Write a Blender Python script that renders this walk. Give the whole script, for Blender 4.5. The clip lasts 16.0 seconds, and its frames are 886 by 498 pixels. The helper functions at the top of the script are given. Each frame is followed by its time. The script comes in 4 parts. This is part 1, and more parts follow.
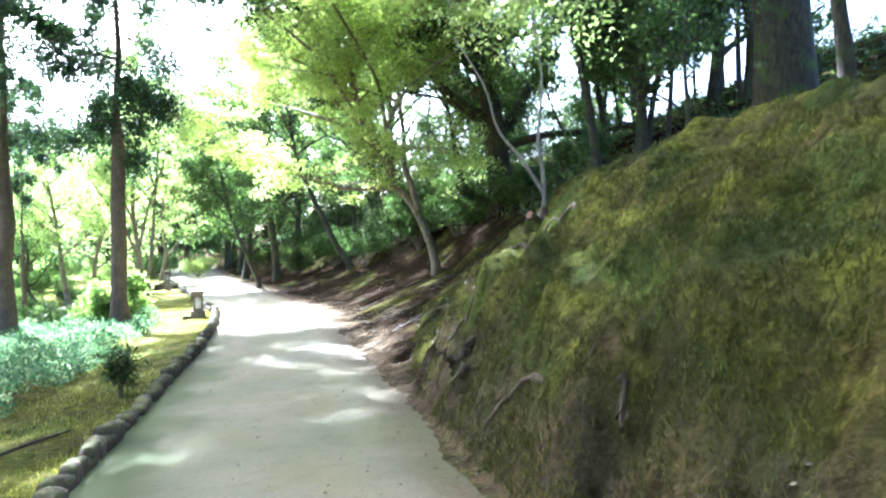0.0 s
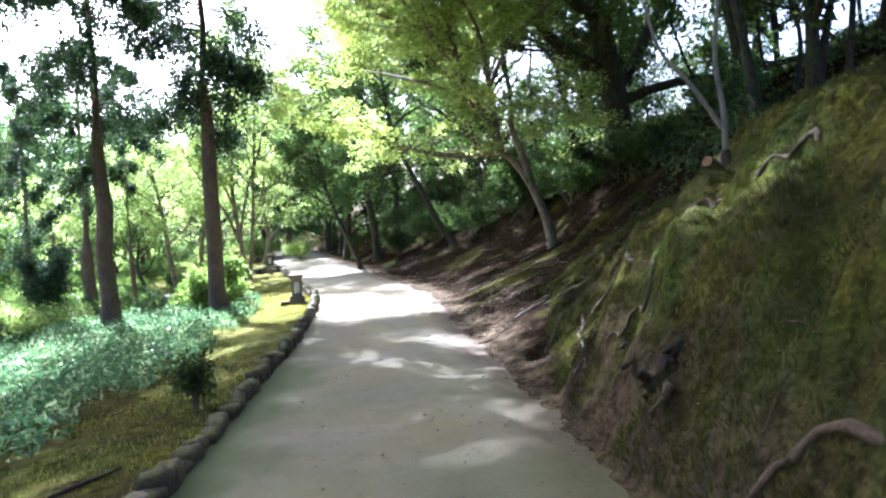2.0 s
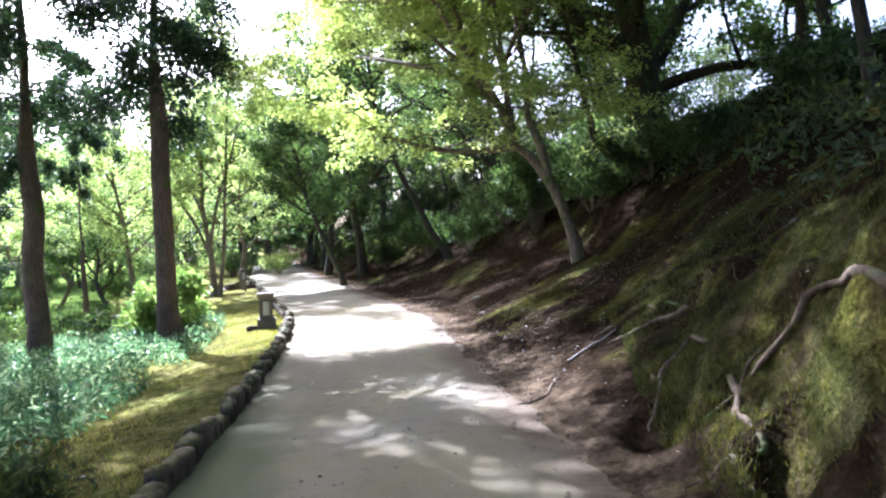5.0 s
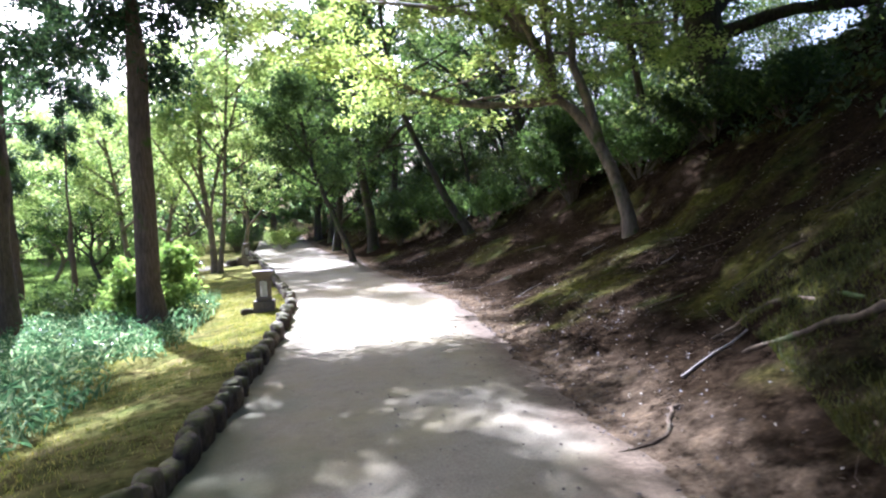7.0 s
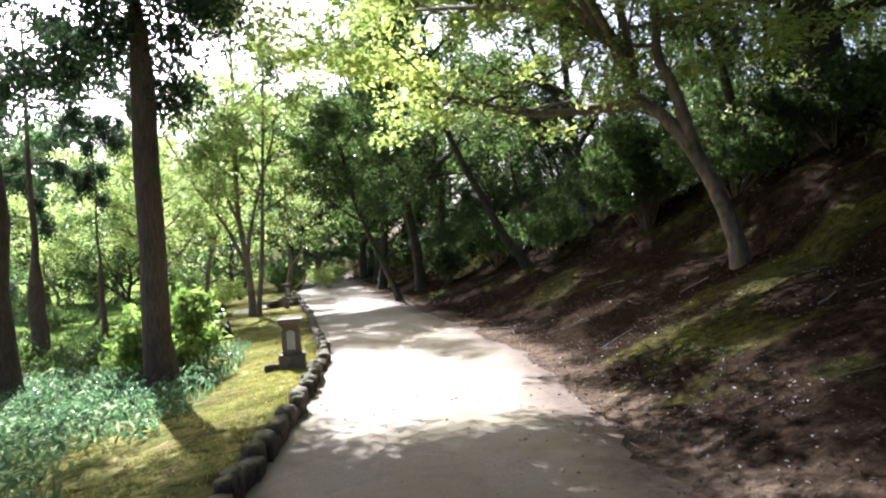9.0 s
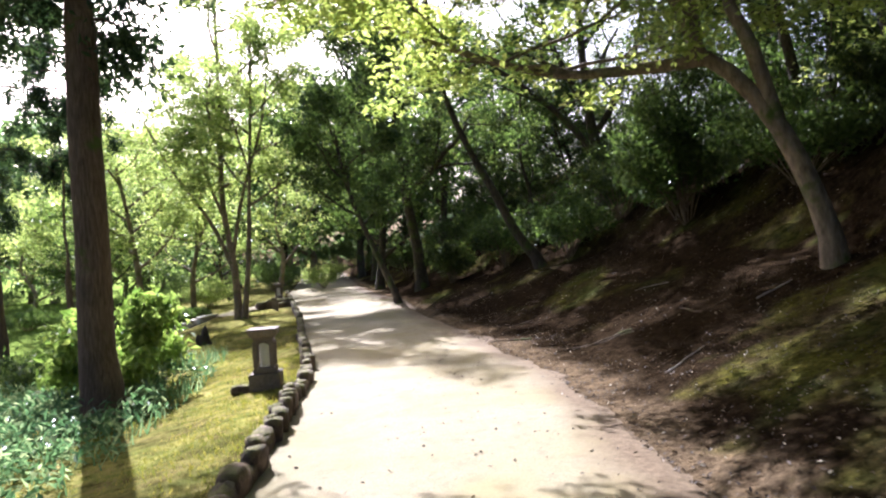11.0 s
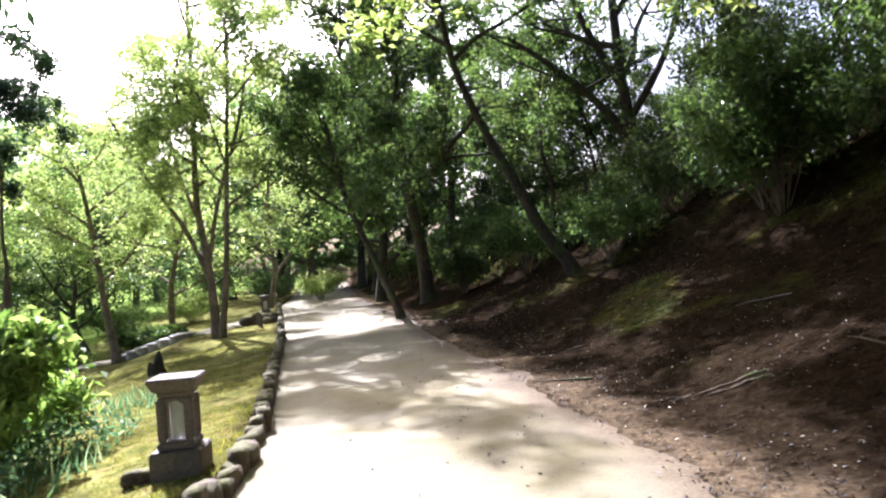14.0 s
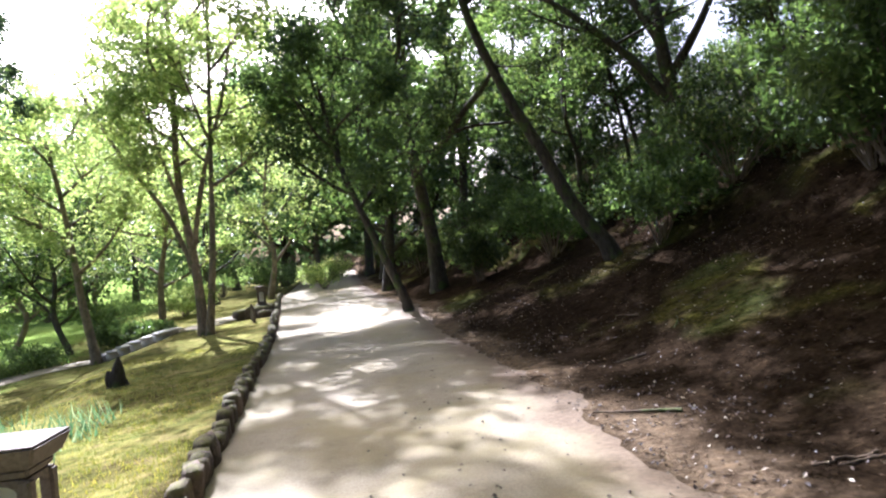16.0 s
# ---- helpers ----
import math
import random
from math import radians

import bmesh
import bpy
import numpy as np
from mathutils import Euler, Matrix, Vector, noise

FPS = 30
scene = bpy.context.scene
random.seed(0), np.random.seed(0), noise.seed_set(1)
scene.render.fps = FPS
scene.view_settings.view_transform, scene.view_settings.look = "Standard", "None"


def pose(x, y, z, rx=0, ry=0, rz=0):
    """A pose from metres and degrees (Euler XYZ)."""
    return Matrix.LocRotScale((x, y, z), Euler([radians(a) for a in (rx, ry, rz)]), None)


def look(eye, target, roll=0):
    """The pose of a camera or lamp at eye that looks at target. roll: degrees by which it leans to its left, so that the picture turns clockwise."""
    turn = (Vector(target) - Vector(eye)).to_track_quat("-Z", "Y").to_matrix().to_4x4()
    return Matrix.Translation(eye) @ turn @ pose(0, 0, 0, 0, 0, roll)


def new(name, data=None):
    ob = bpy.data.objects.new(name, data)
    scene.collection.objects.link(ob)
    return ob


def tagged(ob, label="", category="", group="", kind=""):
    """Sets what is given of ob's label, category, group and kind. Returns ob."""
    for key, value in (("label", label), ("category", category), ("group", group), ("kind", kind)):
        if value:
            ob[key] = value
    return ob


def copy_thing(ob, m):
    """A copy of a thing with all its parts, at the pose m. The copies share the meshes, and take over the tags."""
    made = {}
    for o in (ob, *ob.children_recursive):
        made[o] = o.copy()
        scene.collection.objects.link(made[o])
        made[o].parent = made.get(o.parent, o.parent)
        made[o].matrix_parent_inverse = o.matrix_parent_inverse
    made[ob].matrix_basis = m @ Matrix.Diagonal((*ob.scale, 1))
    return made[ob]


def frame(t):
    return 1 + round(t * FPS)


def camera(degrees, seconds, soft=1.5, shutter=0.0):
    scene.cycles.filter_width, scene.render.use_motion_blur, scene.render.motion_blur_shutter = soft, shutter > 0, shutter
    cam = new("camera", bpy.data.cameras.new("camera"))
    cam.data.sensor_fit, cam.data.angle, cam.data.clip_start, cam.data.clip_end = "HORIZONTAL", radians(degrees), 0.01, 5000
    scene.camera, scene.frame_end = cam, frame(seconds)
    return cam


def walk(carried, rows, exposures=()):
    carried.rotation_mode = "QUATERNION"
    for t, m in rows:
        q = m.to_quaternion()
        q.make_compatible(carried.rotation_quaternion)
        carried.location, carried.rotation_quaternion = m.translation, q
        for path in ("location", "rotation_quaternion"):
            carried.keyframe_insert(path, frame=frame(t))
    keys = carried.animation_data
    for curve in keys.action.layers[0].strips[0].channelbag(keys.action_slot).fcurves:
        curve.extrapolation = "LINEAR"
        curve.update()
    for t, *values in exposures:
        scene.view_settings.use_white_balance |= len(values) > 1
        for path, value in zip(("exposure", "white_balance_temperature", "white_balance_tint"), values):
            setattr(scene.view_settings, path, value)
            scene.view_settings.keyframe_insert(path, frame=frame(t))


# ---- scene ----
cam = camera(66.1, 16.0, 2.2, 0.3)
METRES, EYE, TILT, LEAN, TURN = 18.5, 1.5, 0.0, -2.4, 0.0
ROWS = [
    (0.0, 0.0, 0.0, 0.0, -0.01, -0.21, 3.11),
    (0.5, -0.0078, 0.0264, -0.0021, 1.14, -2.77, 3.43),
    (1.0, -0.0109, 0.0574, -0.0019, 5.37, -3.63, 4.67),
    (1.5, -0.0215, 0.0842, -0.0032, 5.63, -2.23, 4.62),
    (2.0, -0.0278, 0.1144, -0.0033, 8.13, -1.65, 5.47),
    (2.5, -0.0392, 0.1408, -0.0045, 8.03, -1.44, 5.37),
    (3.0, -0.0437, 0.1712, -0.005, 8.45, -0.85, 6.22),
    (3.5, -0.0555, 0.1968, -0.006, 5.26, -0.05, 5.84),
    (4.0, -0.0606, 0.227, -0.0072, 6.88, -0.16, 5.99),
    (6.5, -0.1045, 0.378, -0.0109, 6.05, -1.63, 4.12),
    (7.0, -0.1105, 0.4095, -0.0126, 7.47, -2.43, 4.84),
    (7.5, -0.1158, 0.4409, -0.0119, 9.28, -1.7, 5.16),
    (8.0, -0.1221, 0.4699, -0.0128, 7.65, -0.86, 5.83),
    (8.5, -0.1295, 0.5022, -0.0125, 11.45, 0.87, 6.36),
    (11.0, -0.1712, 0.6497, -0.0139, 11.35, 0.81, 6.09),
    (11.5, -0.1764, 0.681, -0.0138, 11.94, 0.91, 6.1),
    (12.0, -0.1878, 0.7101, -0.0144, 11.48, 0.41, 5.73),
    (12.5, -0.1932, 0.7424, -0.015, 13.09, -0.39, 6.28),
    (13.0, -0.2036, 0.7717, -0.0153, 12.17, 0.56, 6.43),
    (13.5, -0.2073, 0.8048, -0.016, 12.55, 1.39, 6.91),
    (14.0, -0.2168, 0.8355, -0.016, 11.77, 1.57, 6.68),
    (14.5, -0.2197, 0.8692, -0.0172, 12.14, 1.22, 7.5),
    (15.0, -0.2319, 0.9003, -0.0163, 11.95, 0.48, 7.25),
    (15.5, -0.2367, 0.9338, -0.0173, 12.62, 0.48, 7.85),
    (16.0, -0.2464, 0.9644, -0.0168, 12.7, 0.49, 7.58),
]
LIGHT = [(0.0, 4.0, 4700, 12), (0.5, 3.8, 4720, 14), (1.2, 3.3, 4750, 17), (3.5, 2.8, 4880, 22), (7.0, 2.47, 4900, 26), (11.0, 1.95, 5500, 24), (16.0, 2.25, 5230, 25)]
walk(cam, [(t, pose(0, 0, EYE, TILT, LEAN, TURN) @ pose(METRES * x, METRES * y, METRES * z, 90 + pitch, roll, yaw)) for t, x, y, z, yaw, pitch, roll in ROWS], LIGHT)

# ---- sun, sky, exposure ----
SUN_AZ, SUN_EL = -38.5, 39.0     # degrees clockwise from +y, and above the horizon
sun_dir = Vector((math.sin(radians(SUN_AZ)) * math.cos(radians(SUN_EL)), math.cos(radians(SUN_AZ)) * math.cos(radians(SUN_EL)), math.sin(radians(SUN_EL))))
world = bpy.data.worlds.new("sky")
scene.world = world
world.use_nodes = True
wn = world.node_tree.nodes
sky = wn.new("ShaderNodeTexSky")
sky.sky_type, sky.sun_disc = "NISHITA", False
sky.sun_elevation, sky.sun_rotation = radians(SUN_EL), radians(SUN_AZ)
sky.dust_density, sky.air_density, sky.ozone_density = 7.5, 1.0, 0.3
wn["Background"].inputs[1].default_value = 0.082
world.node_tree.links.new(sky.outputs[0], wn["Background"].inputs[0])
sun_data = bpy.data.lights.new("sun", "SUN")
sun_data.energy, sun_data.angle, sun_data.color = 5.0, radians(0.55), (1.0, 0.96, 0.9)
sun = new("sun", sun_data)
sun.matrix_world = look(sun_dir * 50, (0, 0, 0))

# ---- materials ----


def material(name, rough=0.8, spec=0.3):
    m = bpy.data.materials.new(name)
    m.use_nodes = True
    b = m.node_tree.nodes["Principled BSDF"]
    b.inputs["Roughness"].default_value = rough
    b.inputs["Specular IOR Level"].default_value = spec
    return m, m.node_tree, b


def node(nt, kind, **values):
    n = nt.nodes.new(kind)
    for k, v in values.items():
        n.inputs[k].default_value = v
    return n


def ramp(nt, source, stops):
    r = nt.nodes.new("ShaderNodeValToRGB")
    e = r.color_ramp.elements
    while len(e) < len(stops):
        e.new(0.5)
    for i, (p, c) in enumerate(stops):
        e[i].position, e[i].color = p, (*c, 1)
    nt.links.new(source, r.inputs[0])
    return r.outputs[0]


def noise_out(nt, scale, detail=4, rough=0.6, obj=True):
    tc = nt.nodes.new("ShaderNodeTexCoord")
    n = node(nt, "ShaderNodeTexNoise", Scale=scale, Detail=detail, Roughness=rough)
    nt.links.new(tc.outputs["Object"], n.inputs["Vector"])
    return n.outputs["Fac"]


def mixc(nt, fac, a, b, mode="MIX"):
    m = nt.nodes.new("ShaderNodeMix")
    m.data_type, m.blend_type = "RGBA", mode
    for sock, v in ((m.inputs["Factor"], fac), (m.inputs[6], a), (m.inputs[7], b)):
        if isinstance(v, bpy.types.NodeSocket):
            nt.links.new(v, sock)
        elif isinstance(v, (int, float)):
            sock.default_value = v
        else:
            sock.default_value = (*v, 1)
    return m.outputs[2]


def bump(nt, b, height, strength=0.5, distance=0.02):
    n = node(nt, "ShaderNodeBump", Strength=strength, Distance=distance)
    nt.links.new(height, n.inputs["Height"])
    nt.links.new(n.outputs[0], b.inputs["Normal"])


def attr(nt, name):
    a = nt.nodes.new("ShaderNodeAttribute")
    a.attribute_name = name
    return a.outputs["Fac"]


def leaf_material(name, stops, rough=0.45, through_light=0.45, tint=(1.0, 1.0, 0.6)):
    """Leaves: each island its own shade, part of the light passes through."""
    m, nt, b = material(name, rough, 0.35)
    geo = nt.nodes.new("ShaderNodeNewGeometry")
    col = ramp(nt, geo.outputs["Random Per Island"], stops)
    big = ramp(nt, noise_out(nt, 0.7, 2), [(0.3, (0.65, 0.7, 0.65)), (0.7, (1.2, 1.15, 1.0))])
    col = mixc(nt, 1.0, col, big, "MULTIPLY")
    nt.links.new(col, b.inputs["Base Color"])
    tr = nt.nodes.new("ShaderNodeBsdfTranslucent")
    nt.links.new(mixc(nt, 1.0, col, tint, "MULTIPLY"), tr.inputs[0])
    mx = nt.nodes.new("ShaderNodeMixShader")
    mx.inputs[0].default_value = through_light
    nt.links.new(b.outputs[0], mx.inputs[1])
    nt.links.new(tr.outputs[0], mx.inputs[2])
    nt.links.new(mx.outputs[0], nt.nodes["Material Output"].inputs[0])
    return m


def bark_material(name, dark, light, scale=6.0, moss=0.0, stretch=5.0):
    m, nt, b = material(name, 0.9, 0.15)
    tc = nt.nodes.new("ShaderNodeTexCoord")
    mp = nt.nodes.new("ShaderNodeMapping")
    mp.inputs["Scale"].default_value = (stretch, stretch, 1)
    nt.links.new(tc.outputs["Object"], mp.inputs[0])
    n = node(nt, "ShaderNodeTexNoise", Scale=scale, Detail=6, Roughness=0.65)
    nt.links.new(mp.outputs[0], n.inputs["Vector"])
    col = ramp(nt, n.outputs["Fac"], [(0.3, dark), (0.68, light)])
    blotch = ramp(nt, noise_out(nt, 1.6, 4), [(0.35, (0.7, 0.7, 0.72)), (0.65, (1.15, 1.12, 1.05))])
    col = mixc(nt, 1.0, col, blotch, "MULTIPLY")
    if moss:
        mask = ramp(nt, noise_out(nt, 2.3, 5), [(0.62 - moss * 0.3, (0, 0, 0)), (0.72 - moss * 0.2, (1, 1, 1))])
        col = mixc(nt, mask, col, (0.07, 0.1, 0.025))
    nt.links.new(col, b.inputs["Base Color"])
    bump(nt, b, n.outputs["Fac"], 0.8, 0.03)
    return m


M_MAPLE = leaf_material("maple_leaf", [(0.0, (0.2, 0.28, 0.085)), (0.5, (0.32, 0.41, 0.13)), (1.0, (0.45, 0.52, 0.21))], 0.4, 0.62, (1.55, 1.45, 1.0))
M_LIGHT = leaf_material("pale_leaf", [(0.0, (0.16, 0.23, 0.07)), (0.6, (0.3, 0.39, 0.13)), (1.0, (0.46, 0.53, 0.24))], 0.4, 0.6, (1.45, 1.4, 1.1))
M_BRIGHT = leaf_material("bright_leaf", [(0.0, (0.11, 0.19, 0.055)), (0.6, (0.19, 0.28, 0.085)), (1.0, (0.32, 0.41, 0.17))], 0.35, 0.55, (1.4, 1.4, 0.8))
M_GREEN = leaf_material("green_leaf", [(0.0, (0.05, 0.08, 0.035)), (0.6, (0.09, 0.135, 0.055)), (1.0, (0.15, 0.2, 0.085))], 0.4, 0.5, (1.5, 1.6, 0.8))
M_MID = leaf_material("mid_leaf", [(0.0, (0.08, 0.13, 0.045)), (0.6, (0.14, 0.21, 0.07)), (1.0, (0.23, 0.3, 0.12))], 0.38, 0.55, (1.4, 1.5, 0.8))
# paler, bluer leaf colour stands in for haze over the distant trees
M_FAR_HAZE = leaf_material("hazed_far_leaf", [(0.0, (0.13, 0.2, 0.1)), (0.6, (0.2, 0.29, 0.15)), (1.0, (0.3, 0.38, 0.2))], 0.6, 0.5, (1.3, 1.4, 1.0))
M_DARK = leaf_material("evergreen_leaf", [(0.0, (0.035, 0.055, 0.026)), (0.6, (0.062, 0.092, 0.04)), (1.0, (0.115, 0.145, 0.06))], 0.42, 0.48, (1.5, 1.5, 0.7))
M_CEDAR = leaf_material("cedar_spray", [(0.0, (0.022, 0.045, 0.026)), (0.6, (0.045, 0.082, 0.042)), (1.0, (0.085, 0.125, 0.06))], 0.55, 0.35)
M_COVER = leaf_material("cover_leaf", [(0.0, (0.05, 0.11, 0.06)), (0.65, (0.1, 0.18, 0.1)), (1.0, (0.38, 0.46, 0.32))], 0.3, 0.5, (1.4, 1.4, 1.0))
M_GRASS = leaf_material("grass_blade", [(0.0, (0.14, 0.17, 0.035)), (0.6, (0.22, 0.22, 0.06)), (1.0, (0.36, 0.31, 0.13))], 0.6, 0.45, (1.2, 1.2, 0.5))
M_MOSSB = leaf_material("moss_tuft", [(0.0, (0.055, 0.06, 0.014)), (0.6, (0.1, 0.105, 0.024)), (1.0, (0.19, 0.17, 0.05))], 0.9, 0.3, (1.1, 1.1, 0.6))
M_LITTER = leaf_material("dry_leaf", [(0.0, (0.03, 0.02, 0.013)), (0.65, (0.07, 0.045, 0.028)), (0.88, (0.18, 0.13, 0.085)), (1.0, (0.58, 0.52, 0.43))], 0.6, 0.1, (1, 0.9, 0.7))
M_BARK_CEDAR = bark_material("cedar_bark", (0.06, 0.042, 0.034), (0.19, 0.14, 0.11), 5, 0.1, 9)
M_BARK = bark_material("grey_bark", (0.1, 0.08, 0.06), (0.28, 0.225, 0.165), 5, 0.25, 3)
M_BARK_DARK = bark_material("dark_bark", (0.03, 0.026, 0.02), (0.1, 0.085, 0.065), 6, 0.3, 3)
M_BARK_PALE = bark_material("pale_bark", (0.2, 0.17, 0.14), (0.42, 0.37, 0.31), 8, 0.0, 3)
M_ROOT = bark_material("root_bark", (0.05, 0.036, 0.024), (0.17, 0.125, 0.08), 8, 0.3, 2)

# ground: bare earth, dry leaves, moss and lawn by the masks of the sheet
M_GROUND, nt, b = material("earth_moss_lawn", 1.0, 0.0)
fine, mid = noise_out(nt, 22, 8, 0.7), noise_out(nt, 2.5, 6, 0.6)
# brown earth, its tones lowered further in place of canopy shade on the bank
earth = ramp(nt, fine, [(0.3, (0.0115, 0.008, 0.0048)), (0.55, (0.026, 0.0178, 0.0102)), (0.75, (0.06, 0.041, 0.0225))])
moss = ramp(nt, fine, [(0.3, (0.045, 0.05, 0.01)), (0.52, (0.13, 0.13, 0.02)), (0.74, (0.29, 0.255, 0.045))])
moss = mixc(nt, ramp(nt, mid, [(0.42, (0, 0, 0)), (0.62, (1, 1, 1))]), moss, (0.085, 0.066, 0.03))
moss = mixc(nt, ramp(nt, noise_out(nt, 0.9, 5), [(0.45, (0, 0, 0)), (0.6, (0.75, 0.75, 0.75))]), moss, (0.045, 0.072, 0.018))
lawn = ramp(nt, mid, [(0.35, (0.17, 0.19, 0.05)), (0.55, (0.29, 0.27, 0.08)), (0.7, (0.36, 0.29, 0.13))])
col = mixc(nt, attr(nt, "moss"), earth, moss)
col = mixc(nt, attr(nt, "lawn"), col, lawn)
col = mixc(nt, attr(nt, "meadow"), col, (0.2, 0.29, 0.06))
col = mixc(nt, attr(nt, "sandy"), col, ramp(nt, fine, [(0.3, (0.085, 0.06, 0.034)), (0.7, (0.19, 0.14, 0.085))]))
nt.links.new(col, b.inputs["Base Color"])
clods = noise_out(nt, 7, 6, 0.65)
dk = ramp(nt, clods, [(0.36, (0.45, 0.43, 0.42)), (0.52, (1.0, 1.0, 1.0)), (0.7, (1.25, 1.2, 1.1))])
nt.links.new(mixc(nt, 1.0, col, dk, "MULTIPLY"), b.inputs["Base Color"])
bump(nt, b, mixc(nt, 0.35, clods, fine), 1.0, 0.1)

M_ROAD, nt, b = material("compacted_sand", 0.92, 0.15)
fine, mid = noise_out(nt, 60, 8, 0.7), noise_out(nt, 1.1, 6, 0.6)
col = ramp(nt, fine, [(0.3, (0.185, 0.155, 0.098)), (0.55, (0.275, 0.238, 0.154)), (0.75, (0.37, 0.328, 0.222))])
col = mixc(nt, ramp(nt, mid, [(0.42, (0, 0, 0)), (0.66, (0.7, 0.7, 0.7))]), col, (0.24, 0.2, 0.09))
col = mixc(nt, ramp(nt, noise_out(nt, 5, 6, 0.7), [(0.5, (0, 0, 0)), (0.72, (0.5, 0.5, 0.5))]), col, (0.16, 0.12, 0.075))
col = mixc(nt, attr(nt, "edge"), col, ramp(nt, noise_out(nt, 22, 8, 0.7), [(0.3, (0.085, 0.06, 0.034)), (0.7, (0.19, 0.14, 0.085))]))
# moss green, which also carries the shade painted on the near road
col = mixc(nt, attr(nt, "mossy"), col, (0.105, 0.115, 0.045))
nt.links.new(col, b.inputs["Base Color"])
bump(nt, b, fine, 0.5, 0.012)

M_STONE, nt, b = material("kerb_stone", 0.9, 0.2)
fine = noise_out(nt, 14, 7, 0.65)
oi = nt.nodes.new("ShaderNodeObjectInfo")
col = ramp(nt, fine, [(0.3, (0.045, 0.034, 0.025)), (0.7, (0.16, 0.12, 0.085))])
col = mixc(nt, 1.0, col, ramp(nt, oi.outputs["Random"], [(0, (0.6, 0.6, 0.62)), (1, (1.25, 1.2, 1.1))]), "MULTIPLY")
geo = nt.nodes.new("ShaderNodeNewGeometry")
sep = nt.nodes.new("ShaderNodeSeparateXYZ")
nt.links.new(geo.outputs["Normal"], sep.inputs[0])
mask = mixc(nt, 1.0, ramp(nt, sep.outputs[2], [(0.3, (0, 0, 0)), (0.8, (1, 1, 1))]), ramp(nt, noise_out(nt, 5, 5), [(0.38, (0, 0, 0)), (0.5, (1, 1, 1))]), "MULTIPLY")
col = mixc(nt, mask, col, (0.13, 0.125, 0.035))
nt.links.new(col, b.inputs["Base Color"])
bump(nt, b, fine, 0.8, 0.03)

M_GRANITE, nt, b = material("granite", 0.85, 0.25)
fine = noise_out(nt, 40, 8, 0.7)
col = ramp(nt, fine, [(0.3, (0.085, 0.068, 0.052)), (0.7, (0.23, 0.19, 0.15))])
col = mixc(nt, ramp(nt, noise_out(nt, 4, 5), [(0.45, (0, 0, 0)), (0.7, (0.8, 0.8, 0.8))]), col, (0.14, 0.12, 0.085))
nt.links.new(col, b.inputs["Base Color"])
bump(nt, b, fine, 0.5, 0.01)
M_FROST, nt, b = material("frosted_cover", 0.35, 0.5)
nt.links.new(ramp(nt, noise_out(nt, 6, 3), [(0.3, (0.55, 0.55, 0.5)), (0.7, (0.78, 0.78, 0.74))]), b.inputs["Base Color"])
b.inputs["Transmission Weight"].default_value = 0.35
M_CONCRETE, nt, b = material("pale_step_stone", 0.85, 0.2)
nt.links.new(ramp(nt, noise_out(nt, 12, 6), [(0.3, (0.42, 0.38, 0.31)), (0.7, (0.6, 0.56, 0.48))]), b.inputs["Base Color"])
M_CUT, nt, b = material("cut_wood", 0.9, 0.1)
nt.links.new(ramp(nt, noise_out(nt, 20, 4), [(0.3, (0.16, 0.08, 0.04)), (0.7, (0.34, 0.2, 0.12))]), b.inputs["Base Color"])
M_WOOD, nt, b = material("weathered_post", 0.9, 0.1)
nt.links.new(ramp(nt, noise_out(nt, 18, 5), [(0.3, (0.07, 0.055, 0.045)), (0.7, (0.2, 0.165, 0.13))]), b.inputs["Base Color"])

# ---- the lie of the land ----
PLAN = np.array([  # y, kerb, the road's other edge, foot of the bank, crest height
    (-40, 7.0, 10.0, 10.5, 2.9), (-20, 3.0, 6.0, 6.2, 2.9), (-6, 0.0, 2.8, 2.9, 2.95), (0, -1.3, 1.5, 1.55, 3.0), (4.7, -2.62, 0.25, 0.28, 3.1),
    (6.2, -3.0, -0.1, -0.08, 3.12), (8.1, -3.47, -0.52, -0.4, 3.15), (11, -4.17, -1.2, -0.5, 3.5), (12.6, -4.53, -1.6, -0.4, 4.3), (13.8, -4.83, -1.9, -0.4, 5.2), (15.4, -5.28, -2.25, 0.0, 6.2),
    (17, -5.7, -2.6, 0.6, 6.9), (20.5, -6.77, -3.5, 0.2, 7.4), (22, -7.32, -4.1, -0.1, 7.4), (24, -8.22, -4.85, -0.6, 6.8), (27, -9.57, -6.0, -1.6, 7.0),
    (31.5, -11.55, -7.9, -3.9, 7.0), (36, -13.68, -9.3, -6.4, 7.0), (40, -15.6, -11.6, -9.4, 7.0), (46, -18.5, -14.2, -12.3, 6.8),
    (55, -22.0, -17.8, -16.0, 7.0), (70, -28.0, -23.5, -22.0, 8.0), (110, -43.0, -38.0, -36.0, 9.0), (400, -150.0, -140.0, -138.0, 10.0)])


def plan(y, k):
    return np.interp(y, PLAN[:, 0], PLAN[:, k])


def wob(x, y, s, seed=0.0):
    """Cheap smooth variation in about -1 to 1, of wavelength near s."""
    x, y = np.asarray(x, float) / s, np.asarray(y, float) / s
    return (np.sin(2.1 * x + 1.3 * y + seed) + np.sin(-1.7 * x + 2.6 * y + 2.1 * seed + 1) + np.sin(3.9 * x + 0.7 * y + 0.7 * seed + 2) * 0.6 + np.sin(1.1 * x - 4.3 * y + seed * 1.7) * 0.5) / 2.6


def hashed(i, j, seed):
    v = np.sin(i * 127.1 + j * 311.7 + seed * 74.7) * 43758.5453
    return v - np.floor(v)


